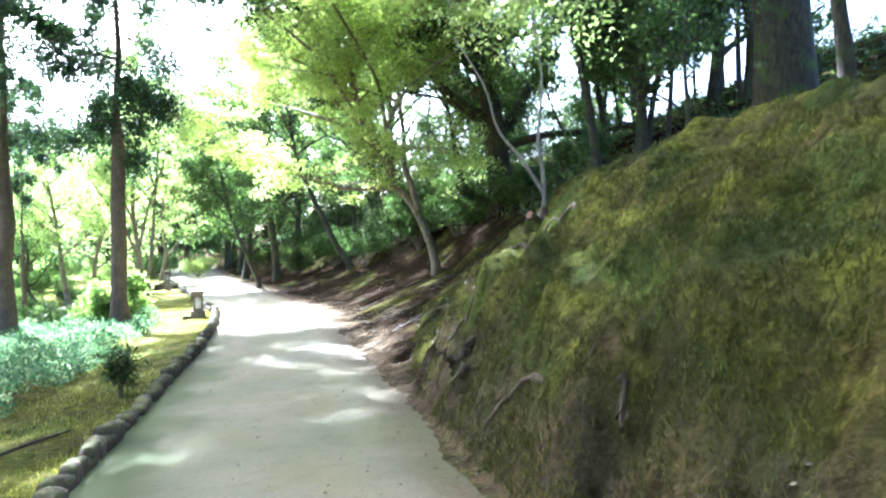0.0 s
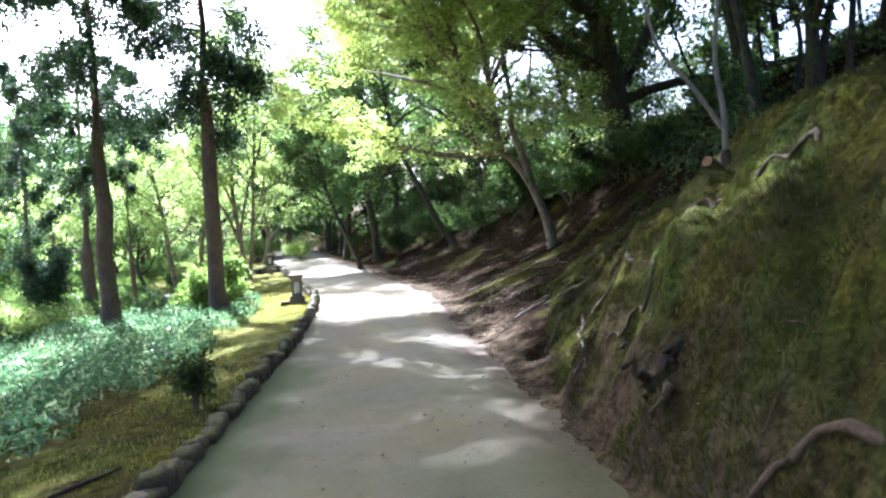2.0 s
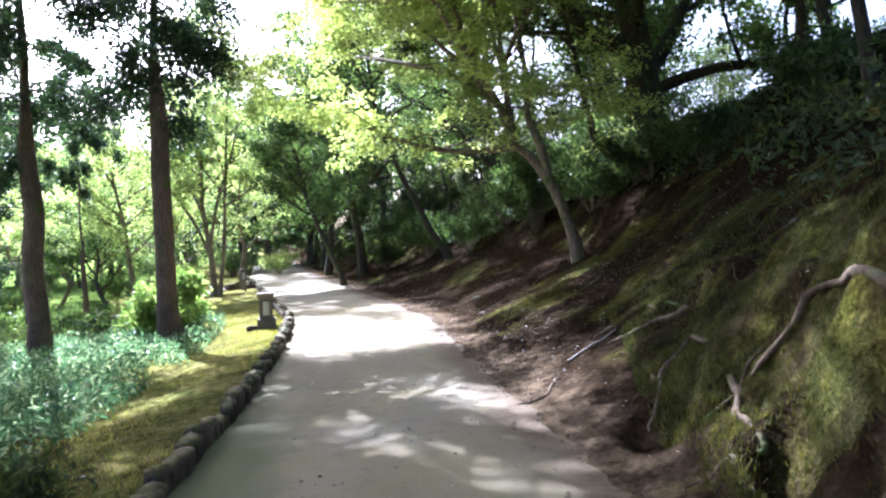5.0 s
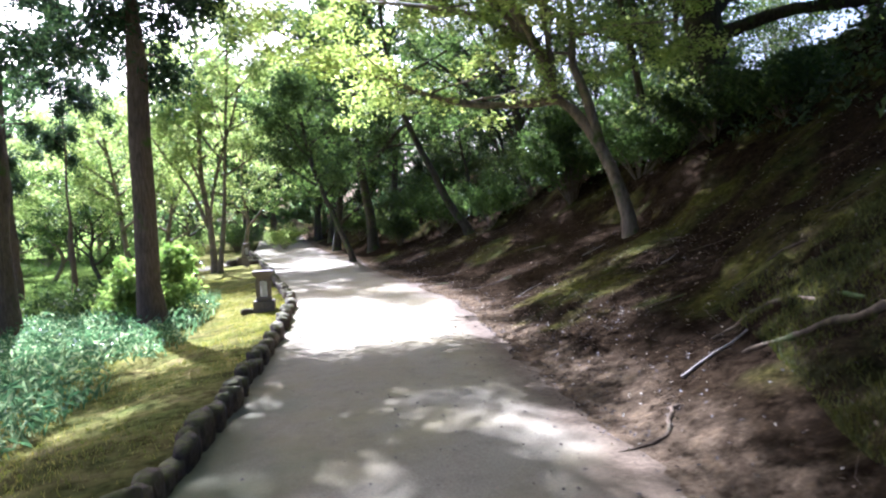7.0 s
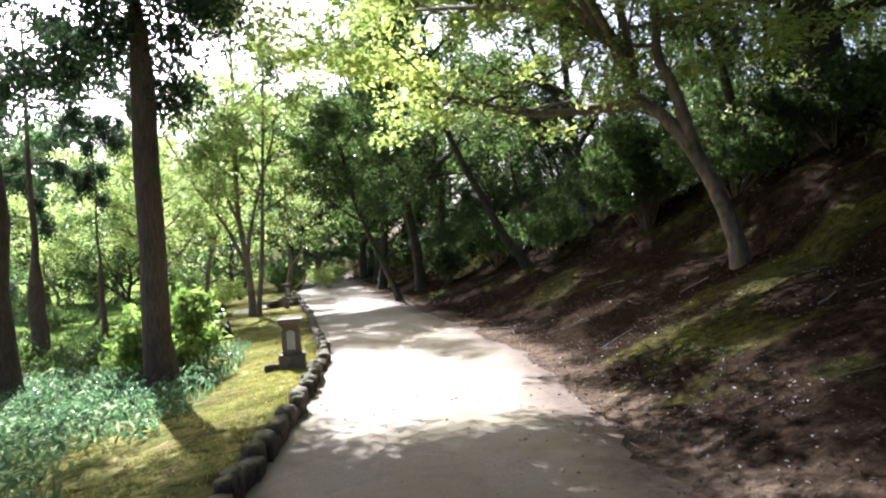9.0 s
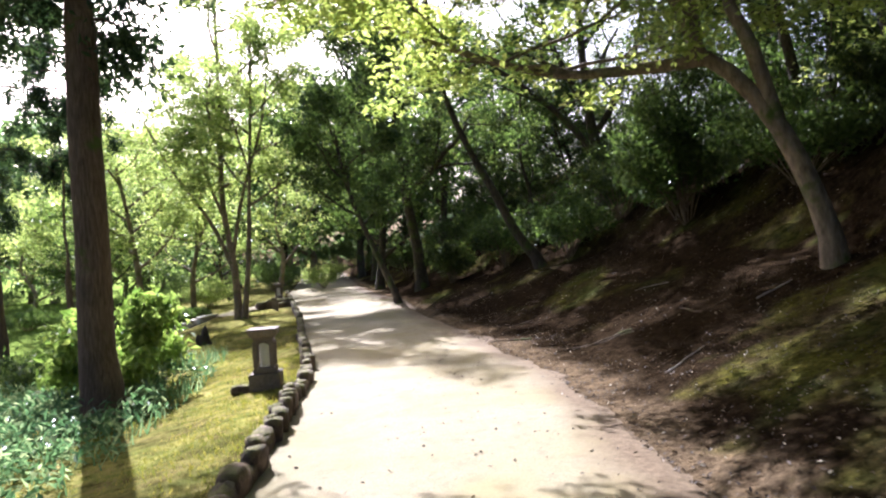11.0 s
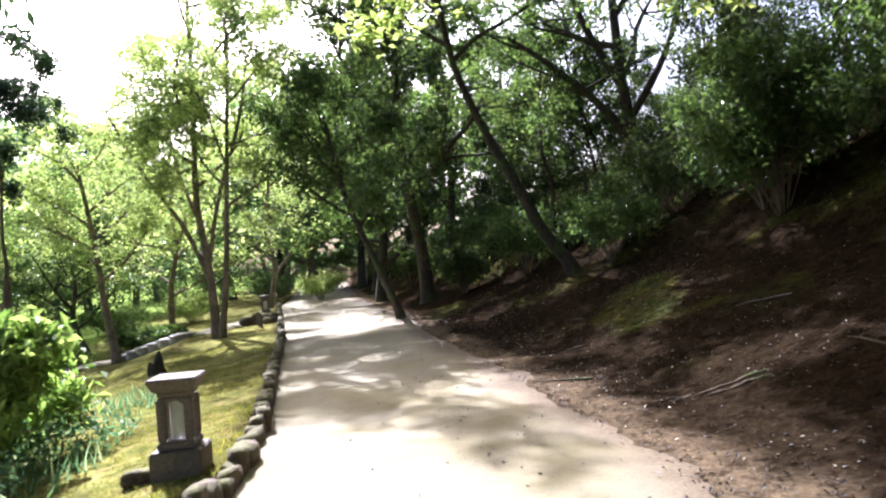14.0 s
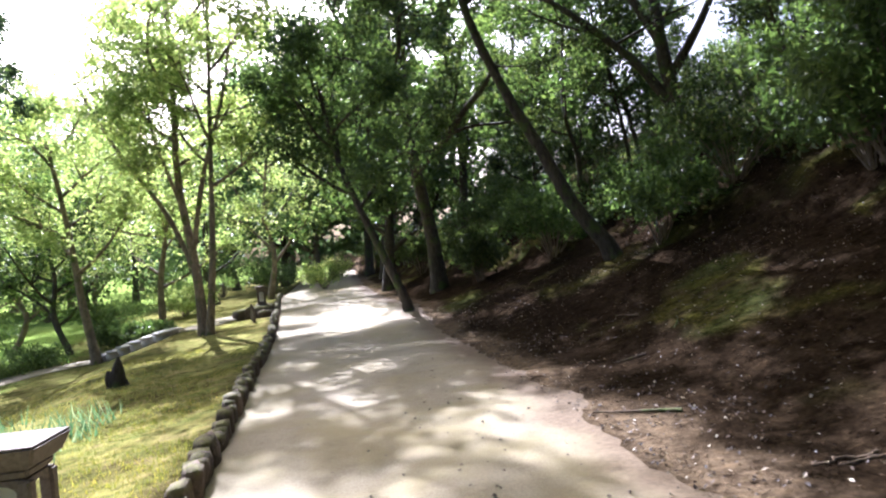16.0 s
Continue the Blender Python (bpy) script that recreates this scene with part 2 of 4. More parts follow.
def value_noise(x, y, seed=0):
    i, j = np.floor(x), np.floor(y)
    u, v = x - i, y - j
    u, v = u * u * (3 - 2 * u), v * v * (3 - 2 * v)
    a, b_, c, d = hashed(i, j, seed), hashed(i + 1, j, seed), hashed(i, j + 1, seed), hashed(i + 1, j + 1, seed)
    return (a + (b_ - a) * u) * (1 - v) + (c + (d - c) * u) * v


def fbm(x, y, size, seed=0, octaves=4):
    """Rough variation, about -1 to 1."""
    x, y = np.asarray(x, float) / size, np.asarray(y, float) / size
    t, a = 0.0, 0.55
    for k in range(octaves):
        t = t + a * (2 * value_noise(x * 2 ** k + 17 * k, y * 2 ** k - 9 * k, seed + k) - 1)
        a *= 0.5
    return t


PITS = [(-0.02, 8.75, 0.3, 0.3), (0.12, 7.3, 0.22, 0.22), (0.4, 6.15, 0.24, 0.26), (0.55, 5.0, 0.25, 0.22), (-0.2, 7.85, 0.2, 0.2), (-0.45, 10.3, 0.28, 0.2), (0.95, 3.55, 0.22, 0.2)]
pit_rng = random.Random(12)
for k in range(26):
    pit_y = pit_rng.uniform(2.5, 15.5)
    pit_x = float(np.interp(pit_y, PLAN[:, 0], PLAN[:, 3])) + pit_rng.uniform(0.3, 2.6)
    PITS.append((pit_x, pit_y, pit_rng.uniform(0.12, 0.3), pit_rng.uniform(0.05, 0.2)))

CROSS = 0.042  # the whole slope falls a little to the valley side


def base_z(y):
    return np.interp(y, [-10, 0, 4, 8, 12, 17, 28, 34, 40, 60, 120, 400], [0.12, 0.0, -0.09, -0.19, -0.26, -0.27, -0.25, -0.15, 0.02, 0.5, 1.5, 3.0])


def ground_z(x, y):
    x, y = np.asarray(x, float), np.asarray(y, float)
    xl, xr, xf, crest = plan(y, 1), plan(y, 2), plan(y, 3), plan(y, 4)
    z = base_z(y) + 0.0 * x
    apron = np.clip(x - xr, 0, None)
    a = np.minimum(apron, xf - xr)
    v = np.clip(a - np.interp(y, [15, 19, 23, 26, 34], [0, 0.45, 1.0, 0.9, 0.4]), 0, None)
    z = z + 0.04 * a + np.interp(y, [8, 10, 14, 18, 26, 32, 45], [0.2, 0.42, 0.34, 0.33, 0.33, 0.27, 0.15]) * v * v / (v + 0.25)
    d = np.clip(x - xf + 0.22 * fbm(x, y, 1.1, 3) * np.clip((x - xr), 0, 1), 0, None)
    steep = np.interp(y, [0, 5, 7, 8.2, 9.7, 11.5, 13, 18, 22, 26, 32, 45], [1.5, 1.8, 2.1, 1.9, 1.35, 0.85, 0.75, 0.85, 0.9, 0.85, 0.55, 0.5])
    bank = crest * (1 - np.exp(-d * steep / crest))
    rough = np.interp(y, [10, 14], [1.15, 0.5]) * np.clip(bank * 2.5, 0, 1)
    ridges = 1 - np.abs(fbm(x, y + 0.4 * x, 1.0, 21, 4)) * 2.2
    bank = bank + rough * (0.24 * ridges - 0.16 + 0.15 * fbm(x, y, 0.42, 8, 3) + 0.07 * np.abs(fbm(x, y, 0.2, 15, 2))) * np.interp(d, [0, 0.3, 2.2, 5], [0.6, 1, 1, 0.5])
    groove = (1 - 2.4 * np.abs(fbm(y + 0.35 * x, 0.3 * x, 0.26, 51, 3))) * np.interp(y, [9.5, 13], [1, 0.25])
    bank = bank + 0.05 * groove * np.clip(bank * 2, 0, 1) * np.interp(d, [0, 1.2, 2.6], [1, 0.8, 0.2])
    z = z + bank + np.interp(y, [12, 16], [0.22, 0.1]) * np.clip(x - xf - 7.5, 0, 25)
    z = z + 0.3 * np.exp(-((x - 1.6) ** 2 + (y - 9.7) ** 2) / 0.8)
    for px, py, pr, pd in PITS:
        q = ((x - px) ** 2 + (y - py) ** 2 * 0.6) / pr ** 2
        z = z - pd * np.exp(-q * q) + 0.35 * pd * np.exp(-(((x - px - pr * 1.2) ** 2 + (y - py) ** 2 * 0.6) / pr ** 2))
    left = np.clip(xl - x, 0, None)
    fall = np.interp(y, [0, 19, 24, 40], [0.10, 0.10, 0.035, 0.02])
    z = z + 0.02 * np.clip(left / 0.2, 0, 1) - 0.05 * np.clip(left - 0.3, 0, 1) - fall * np.clip(left - 0.9, 0, 9) - 0.02 * np.clip(left - 9.9, 0, 12)
    z = z - 0.45 * np.clip((left - 3.6) / 2.2, 0, 1) * np.clip((42 - y) / 4, 0, 1) * np.clip((y - 21) / 7, 0, 1)
    z = z + 0.05 * fbm(x, y, 1.6, 7) * np.clip(left - 0.2, 0, 1) + 0.03 * fbm(x, y, 0.5, 12) * np.clip(apron, 0, 1)
    z = z + 0.5 * wob(x, y, 25, 2) * np.clip(left / 30 - 0.3, 0, 3)
    return z + CROSS * np.clip(x, -30, 15)


def gz(x, y):
    return float(ground_z(x, y))


def mesh_from(name, verts, faces_n, per, loops=None, mat=None, smooth=False):
    """A mesh from arrays: faces_n faces of per corners each, in order unless loops says else."""
    me = bpy.data.meshes.new(name)
    verts = np.asarray(verts, np.float32)
    me.vertices.add(len(verts))
    me.vertices.foreach_set("co", verts.ravel())
    loops = np.arange(faces_n * per) if loops is None else np.asarray(loops)
    me.loops.add(faces_n * per)
    me.loops.foreach_set("vertex_index", loops.astype(np.int32).ravel())
    me.polygons.add(faces_n)
    me.polygons.foreach_set("loop_start", (np.arange(faces_n) * per).astype(np.int32))
    me.polygons.foreach_set("use_smooth", np.full(faces_n, smooth))
    me.update(calc_edges=True)
    if mat:
        me.materials.append(mat)
    return me


def part(name, me, parent=None, label="", mat=None):
    """One mesh object (from a bmesh or a mesh) under a thing or a part."""
    if isinstance(me, bmesh.types.BMesh):
        data = bpy.data.meshes.new(name)
        me.to_mesh(data)
        me.free()
        me = data
    if mat and not me.materials:
        me.materials.append(mat)
    ob = new(name, me)
    if parent:
        ob.parent = parent
    return tagged(ob, label)


def thing(name, at, label, category, group="", turn=0.0):
    ob = new(name)
    ob.matrix_world = pose(*at, 0, 0, turn)
    return tagged(ob, label, category, group)


def grid_mesh(name, X, Y, Z, mat):
    r, c = X.shape
    i = np.arange(r * c).reshape(r, c)
    q = np.stack([i[:-1, :-1], i[:-1, 1:], i[1:, 1:], i[1:, :-1]], -1).reshape(-1, 4)
    return mesh_from(name, np.stack([X, Y, Z], -1).reshape(-1, 3), len(q), 4, q, mat, True)


def add_attr(me, name, values):
    a = me.attributes.new(name, "FLOAT", "POINT")
    a.data.foreach_set("value", np.clip(np.asarray(values, np.float32).ravel(), 0, 1))


def steps_list(*runs):
    out = []
    for a, b_, s in runs:
        out += list(np.arange(a, b_, s))
    return np.array(out + [runs[-1][1]])


rows_y = steps_list((-300, -40, 40), (-40, -6, 2), (-6, 2, 0.3), (2, 14, 0.06), (14, 22, 0.1), (22, 45, 0.2), (45, 80, 1.0), (80, 400, 20))
us = np.concatenate([[-600, -300, -150, -90], np.arange(-60, -22, 2.5), np.arange(-22, -6, 0.5), np.arange(-6, -0.3, 0.15), [-0.2, -0.1, 0]])
mids = np.linspace(0, 1, 9)[1:]
ws = np.concatenate([np.arange(0.06, 4.5, 0.06), np.arange(4.5, 7.5, 0.12), np.arange(7.5, 12, 0.3), np.arange(12, 40, 2), [50, 70, 100, 160, 300, 600]])
YY = np.repeat(rows_y[:, None], len(us) + len(mids) + len(ws), 1)
xl, xr = plan(rows_y, 1)[:, None], plan(rows_y, 2)[:, None]
XX = np.concatenate([xl + us[None], xl + (xr - xl) * mids[None], xr + ws[None]], 1)
ZZ = ground_z(XX, YY)
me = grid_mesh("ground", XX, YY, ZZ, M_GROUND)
right = XX - plan(YY, 2)
bankd = XX - plan(YY, 3)
nz = fbm(XX, YY, 1.1, 4) * 0.8 + fbm(XX, YY, 0.3, 9) * 0.5
mossy = np.clip(bankd * 0.85 + 0.15 + nz * 1.1, 0, 1) * np.clip((12.2 - YY) / 2.4 + nz, 0, 1)
mossy = np.maximum(mossy, np.clip(nz * 1.5 - 0.2, 0, 0.5) * (bankd > 0))
mossy = np.maximum(mossy, np.clip((bankd - 5) / 3, 0, 0.45) * (YY < 15))
mossy = np.maximum(mossy, np.clip(fbm(XX, YY, 1.6, 31) * 2.2 - 0.45, 0, 0.5) * (right > 0.1))
lawnm = np.clip((-(XX - plan(YY, 1))) * 2.0, 0, 1) * np.clip(0.7 + nz * 0.6, 0, 1)
add_attr(me, "moss", np.where(right > 0, mossy, np.clip((12 - YY) / 6, 0, 1) * np.clip(0.9 + nz, 0.6, 1)))
add_attr(me, "lawn", np.where(right > 0, 0, lawnm * np.clip((YY - 8) / 6, 0.2, 1)))
add_attr(me, "sandy", 0.02 * (right > 0.3) * np.clip((12.5 - YY) / 2, 0, 1) + (np.clip(1.35 - right / 0.4 + 1.0 * fbm(XX, YY, 0.45, 17), 0, 1)) * (right > -0.01) * np.clip((YY - 6) / 5, 0.6, 1))
add_attr(me, "meadow", np.clip((-(XX - plan(YY, 1)) - 7.5) / 2 + nz, 0, 0.9) * np.clip((YY - 22) / 4, 0, 1))
ground = tagged(part("ground", me), "mossy and leaf-littered earth of a wooded hillside", "", "", "structure")

ry = np.concatenate([np.arange(-20, 50, 0.12), np.arange(50, 110, 2)])
ru = np.linspace(0, 1, 25)
RL, RR = plan(ry, 1) - 0.02, plan(ry, 2) + 0.1 * fbm(ry, ry * 0.4, 1.6, 41) + 0.06 * wob(ry, ry * 0.3, 0.8, 2) + 0.05 * wob(ry, ry, 0.2, 5)
RX = RL[:, None] + (RR - RL)[:, None] * ru[None]
RY = np.repeat(ry[:, None], 25, 1)
edge_lift = 0.02 * np.minimum(1, 6 * (1 - ru))[None] - 0.012 * (ru == 1)[None]
RZ = base_z(RY) + CROSS * RX + np.clip(RX - plan(RY, 2), 0, None) * 0.12 + edge_lift + 0.006 * wob(RX, RY, 0.7, 3)
me = grid_mesh("road", RX, RY, RZ, M_ROAD)
add_attr(me, "edge", np.clip((ru[None] - 0.8) * 8 + 0.5 * fbm(RX, RY, 0.6, 1), 0, 1) * np.clip((ru[None] - 0.6) * 5, 0, 1))
# first term darkens the near road for its shade; the others are moss
add_attr(me, "mossy", np.clip((11.5 - RY) / 5, 0, 1) * np.clip(0.32 + 0.5 * fbm(RX, RY, 1.0, 23), 0, 0.6) + np.clip((0.24 - ru[None]) * 5 + 0.9 * fbm(RX, RY, 0.7, 2), 0, 0.85) * np.clip((15 - RY) / 4, 0.15, 1) + np.clip((ru[None] - 0.7) * 1.5, 0, 1) * np.clip(fbm(RX, RY, 0.8, 6) * 1.5, 0, 0.7) * (RY < 9))
road = tagged(part("road", me), "pale compacted sand footpath with scattered grit", "", "", "structure")

# ---- kerb of set stones ----


def stone_bm(lx, ly, lz, seed, cuts=2):
    """A rounded, uneven stone, its base at z = 0."""
    rng = random.Random(seed)
    bm = bmesh.new()
    bmesh.ops.create_cube(bm, size=1)
    bmesh.ops.subdivide_edges(bm, edges=bm.edges[:], cuts=cuts, use_grid_fill=True)
    for v in bm.verts:
        c = v.co * 2
        f = 1 - 0.075 * (abs(c.x) ** 3 * abs(c.y) + abs(c.y) ** 3 * abs(c.z) + abs(c.z) ** 3 * abs(c.x))
        n = noise.noise(c * 1.3 + Vector((seed * 3.1, 0, 0))) * 0.09
        v.co = Vector((v.co.x * lx, v.co.y * ly, v.co.z * lz)) * (f + n)
        v.co += Vector((rng.uniform(-1, 1) * lx, rng.uniform(-1, 1) * ly, rng.uniform(-1, 1) * lz)) * 0.025
        v.co.z += lz / 2
    for f in bm.faces:
        f.smooth = True
    return bm


def to_mesh(name, bm, mat):
    me = bpy.data.meshes.new(name)
    bm.to_mesh(me)
    bm.free()
    me.materials.append(mat)
    return me


kerb_meshes = [to_mesh("stone", stone_bm(0.17, 0.3, 0.34, s), M_STONE) for s in range(8)]


def build_kerb():
    rng = random.Random(5)
    kerb = thing("kerb", (plan(0, 1), 0, gz(plan(0, 1), 0)), "low kerb of rough moss-topped stones along the sand path", "kerb")
    y = -2.5
    base = kerb.matrix_world.translation.copy()
    while y < 47:
        x0, x1 = plan(y, 1), plan(y + 0.3, 1)
        ang = math.atan2(-(x1 - x0), 0.3)
        near = y < 30
        size = rng.uniform(0.8, 1.3)
        ob = new("stone", kerb_meshes[rng.randrange(6)])
        ob.parent = kerb
        s = (rng.uniform(0.8, 1.15), size, rng.uniform(0.8, 1.15))
        p = Vector((x0 - 0.08 + rng.uniform(-0.015, 0.015), y, base_z(y) + CROSS * x0 - float(np.interp(y, [6, 14], [0.185, 0.13]))))
        ob.matrix_basis = Matrix.Translation(p - base) @ Euler((rng.uniform(-0.16, 0.1), rng.uniform(-0.12, 0.12), ang + rng.uniform(-0.12, 0.12))).to_matrix().to_4x4() @ Matrix.Diagonal((*s, 1))
        y += 0.2 * size * math.cos(ang)


# ---- trees ----


def tube(points, radii, sides=8, wobble=0.06, seed=0):
    """Verts and quads of a tapered tube along points."""
    rng = np.random.RandomState(seed)
    P = np.asarray(points, float)
    T = np.gradient(P, axis=0)
    T /= np.linalg.norm(T, axis=1)[:, None] + 1e-9
    up = np.array([0.0, 0, 1]) if abs(T[0][2]) < 0.9 else np.array([1.0, 0, 0])
    A = np.cross(T, up)
    A /= np.linalg.norm(A, axis=1)[:, None] + 1e-9
    B = np.cross(T, A)
    a = np.linspace(0, 2 * np.pi, sides, endpoint=False)
    r = np.asarray(radii)[:, None] * (1 + wobble * rng.randn(len(P), sides))
    V = P[:, None] + r[..., None] * (np.cos(a)[None, :, None] * A[:, None] + np.sin(a)[None, :, None] * B[:, None])
    n = len(P)
    i = np.arange(n * sides).reshape(n, sides)
    j = np.roll(i, -1, 1)
    Q = np.stack([i[:-1], j[:-1], j[1:], i[1:]], -1).reshape(-1, 4)
    return V.reshape(-1, 3), Q


def smooth_line(pts, n):
    pts = np.asarray(pts, float)
    t = np.linspace(0, len(pts) - 1, n)
    out = []
    for k in t:
        i = min(int(k), len(pts) - 2)
        f = k - i
        p0, p1, p2, p3 = pts[max(i - 1, 0)], pts[i], pts[i + 1], pts[min(i + 2, len(pts) - 1)]
        out.append(0.5 * (2 * p1 + (p2 - p0) * f + (2 * p0 - 5 * p1 + 4 * p2 - p3) * f * f + (3 * p1 - p0 - 3 * p2 + p3) * f ** 3))
    return np.array(out)


def joined(tubes):
    off, V, Q = 0, [], []
    for v, q in tubes:
        V.append(v), Q.append(q + off)
        off += len(v)
    return np.concatenate(V), np.concatenate(Q)


def tube_mesh(name, tubes, mat):
    V, Q = joined(tubes)
    return mesh_from(name, V, len(Q), 4, Q, mat, True)


def unit(v):
    return v / (np.linalg.norm(v, axis=-1, keepdims=True) + 1e-9)


def leaf_cards(C, size, rng, flat=0.0, droop=0.0, narrow=0.5, spread=0.35):
    """Small pointed leaves, four corners each and bent along the middle, at the places C."""
    n = len(C)
    N = rng.randn(n, 3)
    N[:, 2] = N[:, 2] * (1 - flat) + flat * 2.2
    N = unit(N)
    D = unit(np.cross(N, rng.randn(n, 3)))
    D[:, 2] -= droop
    D = unit(D)
    S = unit(np.cross(D, N))
    L = size * (1 + spread * (rng.rand(n, 1) * 2 - 1))
    W = L * narrow * 0.5
    sag = N * L * 0.12
    V = np.stack([C - D * L * 0.5, C + S * W + sag, C + D * L * 0.5, C - S * W + sag], 1)
    return V.reshape(-1, 3)


def branches(rng, start, direction, length, radius, level, out, tips, rise=0.25, kids=4, curl=0.35):
    """Grow one limb and its twigs. out: tubes; tips: places that carry leaves."""
    n = 5 if level else 7
    P, d = [np.array(start, float)], unit(np.array(direction, float))
    for i in range(n):
        d = unit(d + rng.randn(3) * curl * 0.4 + np.array([0, 0, rise * 0.3]))
        P.append(P[-1] + d * length / n)
    P = np.array(P)
    R = radius * np.linspace(1, 0.35, len(P))
    out.append((P, R, level))
    if level <= 1:
        for f in np.linspace(0.35, 1, 4 if level else 6):
            tips.append(P[int(f * n)] + rng.randn(3) * 0.15)
    else:
        for f in (0.7, 1.0):
            tips.append(P[int(f * n)] + rng.randn(3) * 0.15)
    if level > 0:
        for k in range(kids):
            i = rng.randint(2, n + 1)
            dd = unit(unit(P[i] - P[i - 1]) + unit(rng.randn(3)) * 0.9)
            branches(rng, P[i], dd, length * rng.uniform(0.4, 0.65), R[i] * 0.6, level - 1, out, tips, rise, kids, curl)


def make_tree(name, at, trunk, r0, label, bark, leafm, seed=0, limbs=(), limb_len=3.0, n_limbs=7, leaves=14000, leaf=0.12, clump=0.45,
              flat=0.3, droop=0.1, crown_from=0.5, rise=0.25, top=0.35, kids=4, levels=1, narrow=0.5, group="", outward=1.0, lean_to=None, sub=0.75):
    """A tree: trunk along its points (metres from its foot), limbs, and a crown of leaves at the twigs. limbs: extra
    limbs as lists of points, each with the radius at its root."""
    rng = np.random.RandomState(seed + 11)
    tree = thing(name, at, label, "tree", group)
    P = smooth_line(trunk, 14 if len(trunk) > 2 else 10)
    R = r0 * np.linspace(1, top, len(P))
    R[0] *= 1.45
    R[1] *= 1.08
    P[0][2] -= 0.35
    tr = tube(P, R, 12 if r0 > 0.12 else 8, 0.04, seed)
    tips, minor, limb_tubes = [], [], []
    L = np.array([0, *np.cumsum(np.linalg.norm(np.diff(P, axis=0), axis=1))])
    L /= L[-1]
    for pts, rad in limbs:
        Q = smooth_line(pts, 12)
        limb_tubes.append(tube(Q, rad * np.linspace(1, 0.4, 12), 8, 0.05, seed))
        for f in np.linspace(0.5, 1, 5):
            i = int(f * 11)
            a = rng.rand() * 6.28
            branches(rng, Q[i], (math.cos(a), math.sin(a), 0.3), limb_len * 0.55, rad * 0.35, levels, minor, tips, rise, kids)
    for k in range(n_limbs):
        f = crown_from + (1 - crown_from) * (k + 0.5) / n_limbs
        p = np.array([np.interp(f, L, P[:, c]) for c in range(3)])
        a = k * 2.4 + rng.rand()
        d = np.array([math.cos(a) * outward, math.sin(a) * outward, 0.35 + rng.rand() * 0.4])
        if lean_to is not None:
            d[:2] += np.array(lean_to)
        out = []
        branches(rng, p, d, limb_len * rng.uniform(0.75, 1.15) * (1 - 0.35 * (f - crown_from) / max(1e-3, 1 - crown_from)), r0 * float(np.interp(f, [0, 1], [0.6, 0.3])), levels, out, tips, rise, kids)
        limb_tubes.append(tube(out[0][0], out[0][1], 6, 0.05, seed + k))
        minor += out[1:]
    part("trunk", tube_mesh("trunk", [tr], bark), tree)
    for lt in limb_tubes:
        part("limb", tube_mesh("limb", [lt], bark), tree)
    if minor:
        part("twig", tube_mesh("twig", [tube(p, r, 4, 0.0) for p, r, _ in minor], bark), tree)["kind"] = "stuff"
    tips = np.array(tips)
    tips = tips[rng.rand(len(tips)) < 0.8]
    weight = 0.25 + rng.rand(len(tips)) ** 2
    pick = rng.choice(len(tips), leaves, p=weight / weight.sum())
    C = tips[pick] + unit(rng.randn(leaves, 3)) * clump * np.array([1, 1, sub]) * (0.15 + 1.2 * rng.rand(leaves, 1) ** 0.8)
    part("crown", mesh_from("crown", leaf_cards(C, leaf, rng, flat, droop, narrow), leaves, 4, None, leafm), tree)
    return tree


def make_cedar(at, height, r0, seed, low=6.0, reach=2.4, leaves=16000, label="tall straight cedar with reddish-grey bark and hanging dark sprays", lean=(0, 0), dense=4, clump=0.34, broad=1.0):
    rng = np.random.RandomState(seed)
    tree = thing("cedar_tree", at, label, "tree", "cedars beside the path")
    n = 16
    P = np.stack([np.linspace(0, lean[0], n) + 0.03 * rng.randn(n), np.linspace(0, lean[1], n) + 0.03 * rng.randn(n), np.linspace(-0.4, height, n)], 1)
    R = r0 * np.interp(np.linspace(0, 1, n), [0, 0.26, 0.34, 1], [1, 0.8, 0.36, 0.1])
    R[0] *= 1.5
    part("trunk", tube_mesh("trunk", [tube(P, R, 14, 0.03, seed)], M_BARK_CEDAR), tree)
    tips, z = [], low
    while z < height - 0.4:
        for k in range(dense):
            if rng.rand() < (0.6 if z < 6.2 else 0.25):
                continue
            a = rng.rand() * 6.28
            ln = reach * float(np.interp(z, [low, 6.3, 8, 9.5, 15, height], [0.5, 0.75, 0.85, broad, broad * 0.9, 0.5])) * rng.uniform(0.5, 1.15)
            p0 = np.array([np.interp(z, P[:, 2], P[:, 0]), np.interp(z, P[:, 2], P[:, 1]), z + rng.rand() * 0.6])
            d = np.array([math.cos(a), math.sin(a), 0.0])
            Q = smooth_line([p0, p0 + d * ln * 0.5 + np.array([0, 0, 0.05]), p0 + d * ln + np.array([0, 0, -0.3 * ln])], 6)
            part("bough", tube_mesh("bough", [tube(Q, 0.035 * np.linspace(1, 0.3, 6), 5, 0)], M_BARK_CEDAR), tree)
            tips += [Q[f] for f in (2, 3, 4, 5, 5)]
        z += 0.9
    tips = np.array(tips)
    weight = 0.2 + rng.rand(len(tips)) ** 2
    C = tips[rng.choice(len(tips), leaves, p=weight / weight.sum())] + unit(rng.randn(leaves, 3)) * np.array([1, 1, 0.8]) * clump * (0.1 + rng.rand(leaves, 1))
    C[:, 2] -= np.abs(rng.randn(leaves)) * 0.22
    # larger sprays above 9.5 m, out of view, thicken the shade below
    size = np.where(C[:, 2:] > 9.5, 0.24, 0.15)
    part("crown", mesh_from("crown", leaf_cards(C, size, rng, 0.0, 0.5, 0.34), leaves, 4, None, M_CEDAR), tree)
    return tree


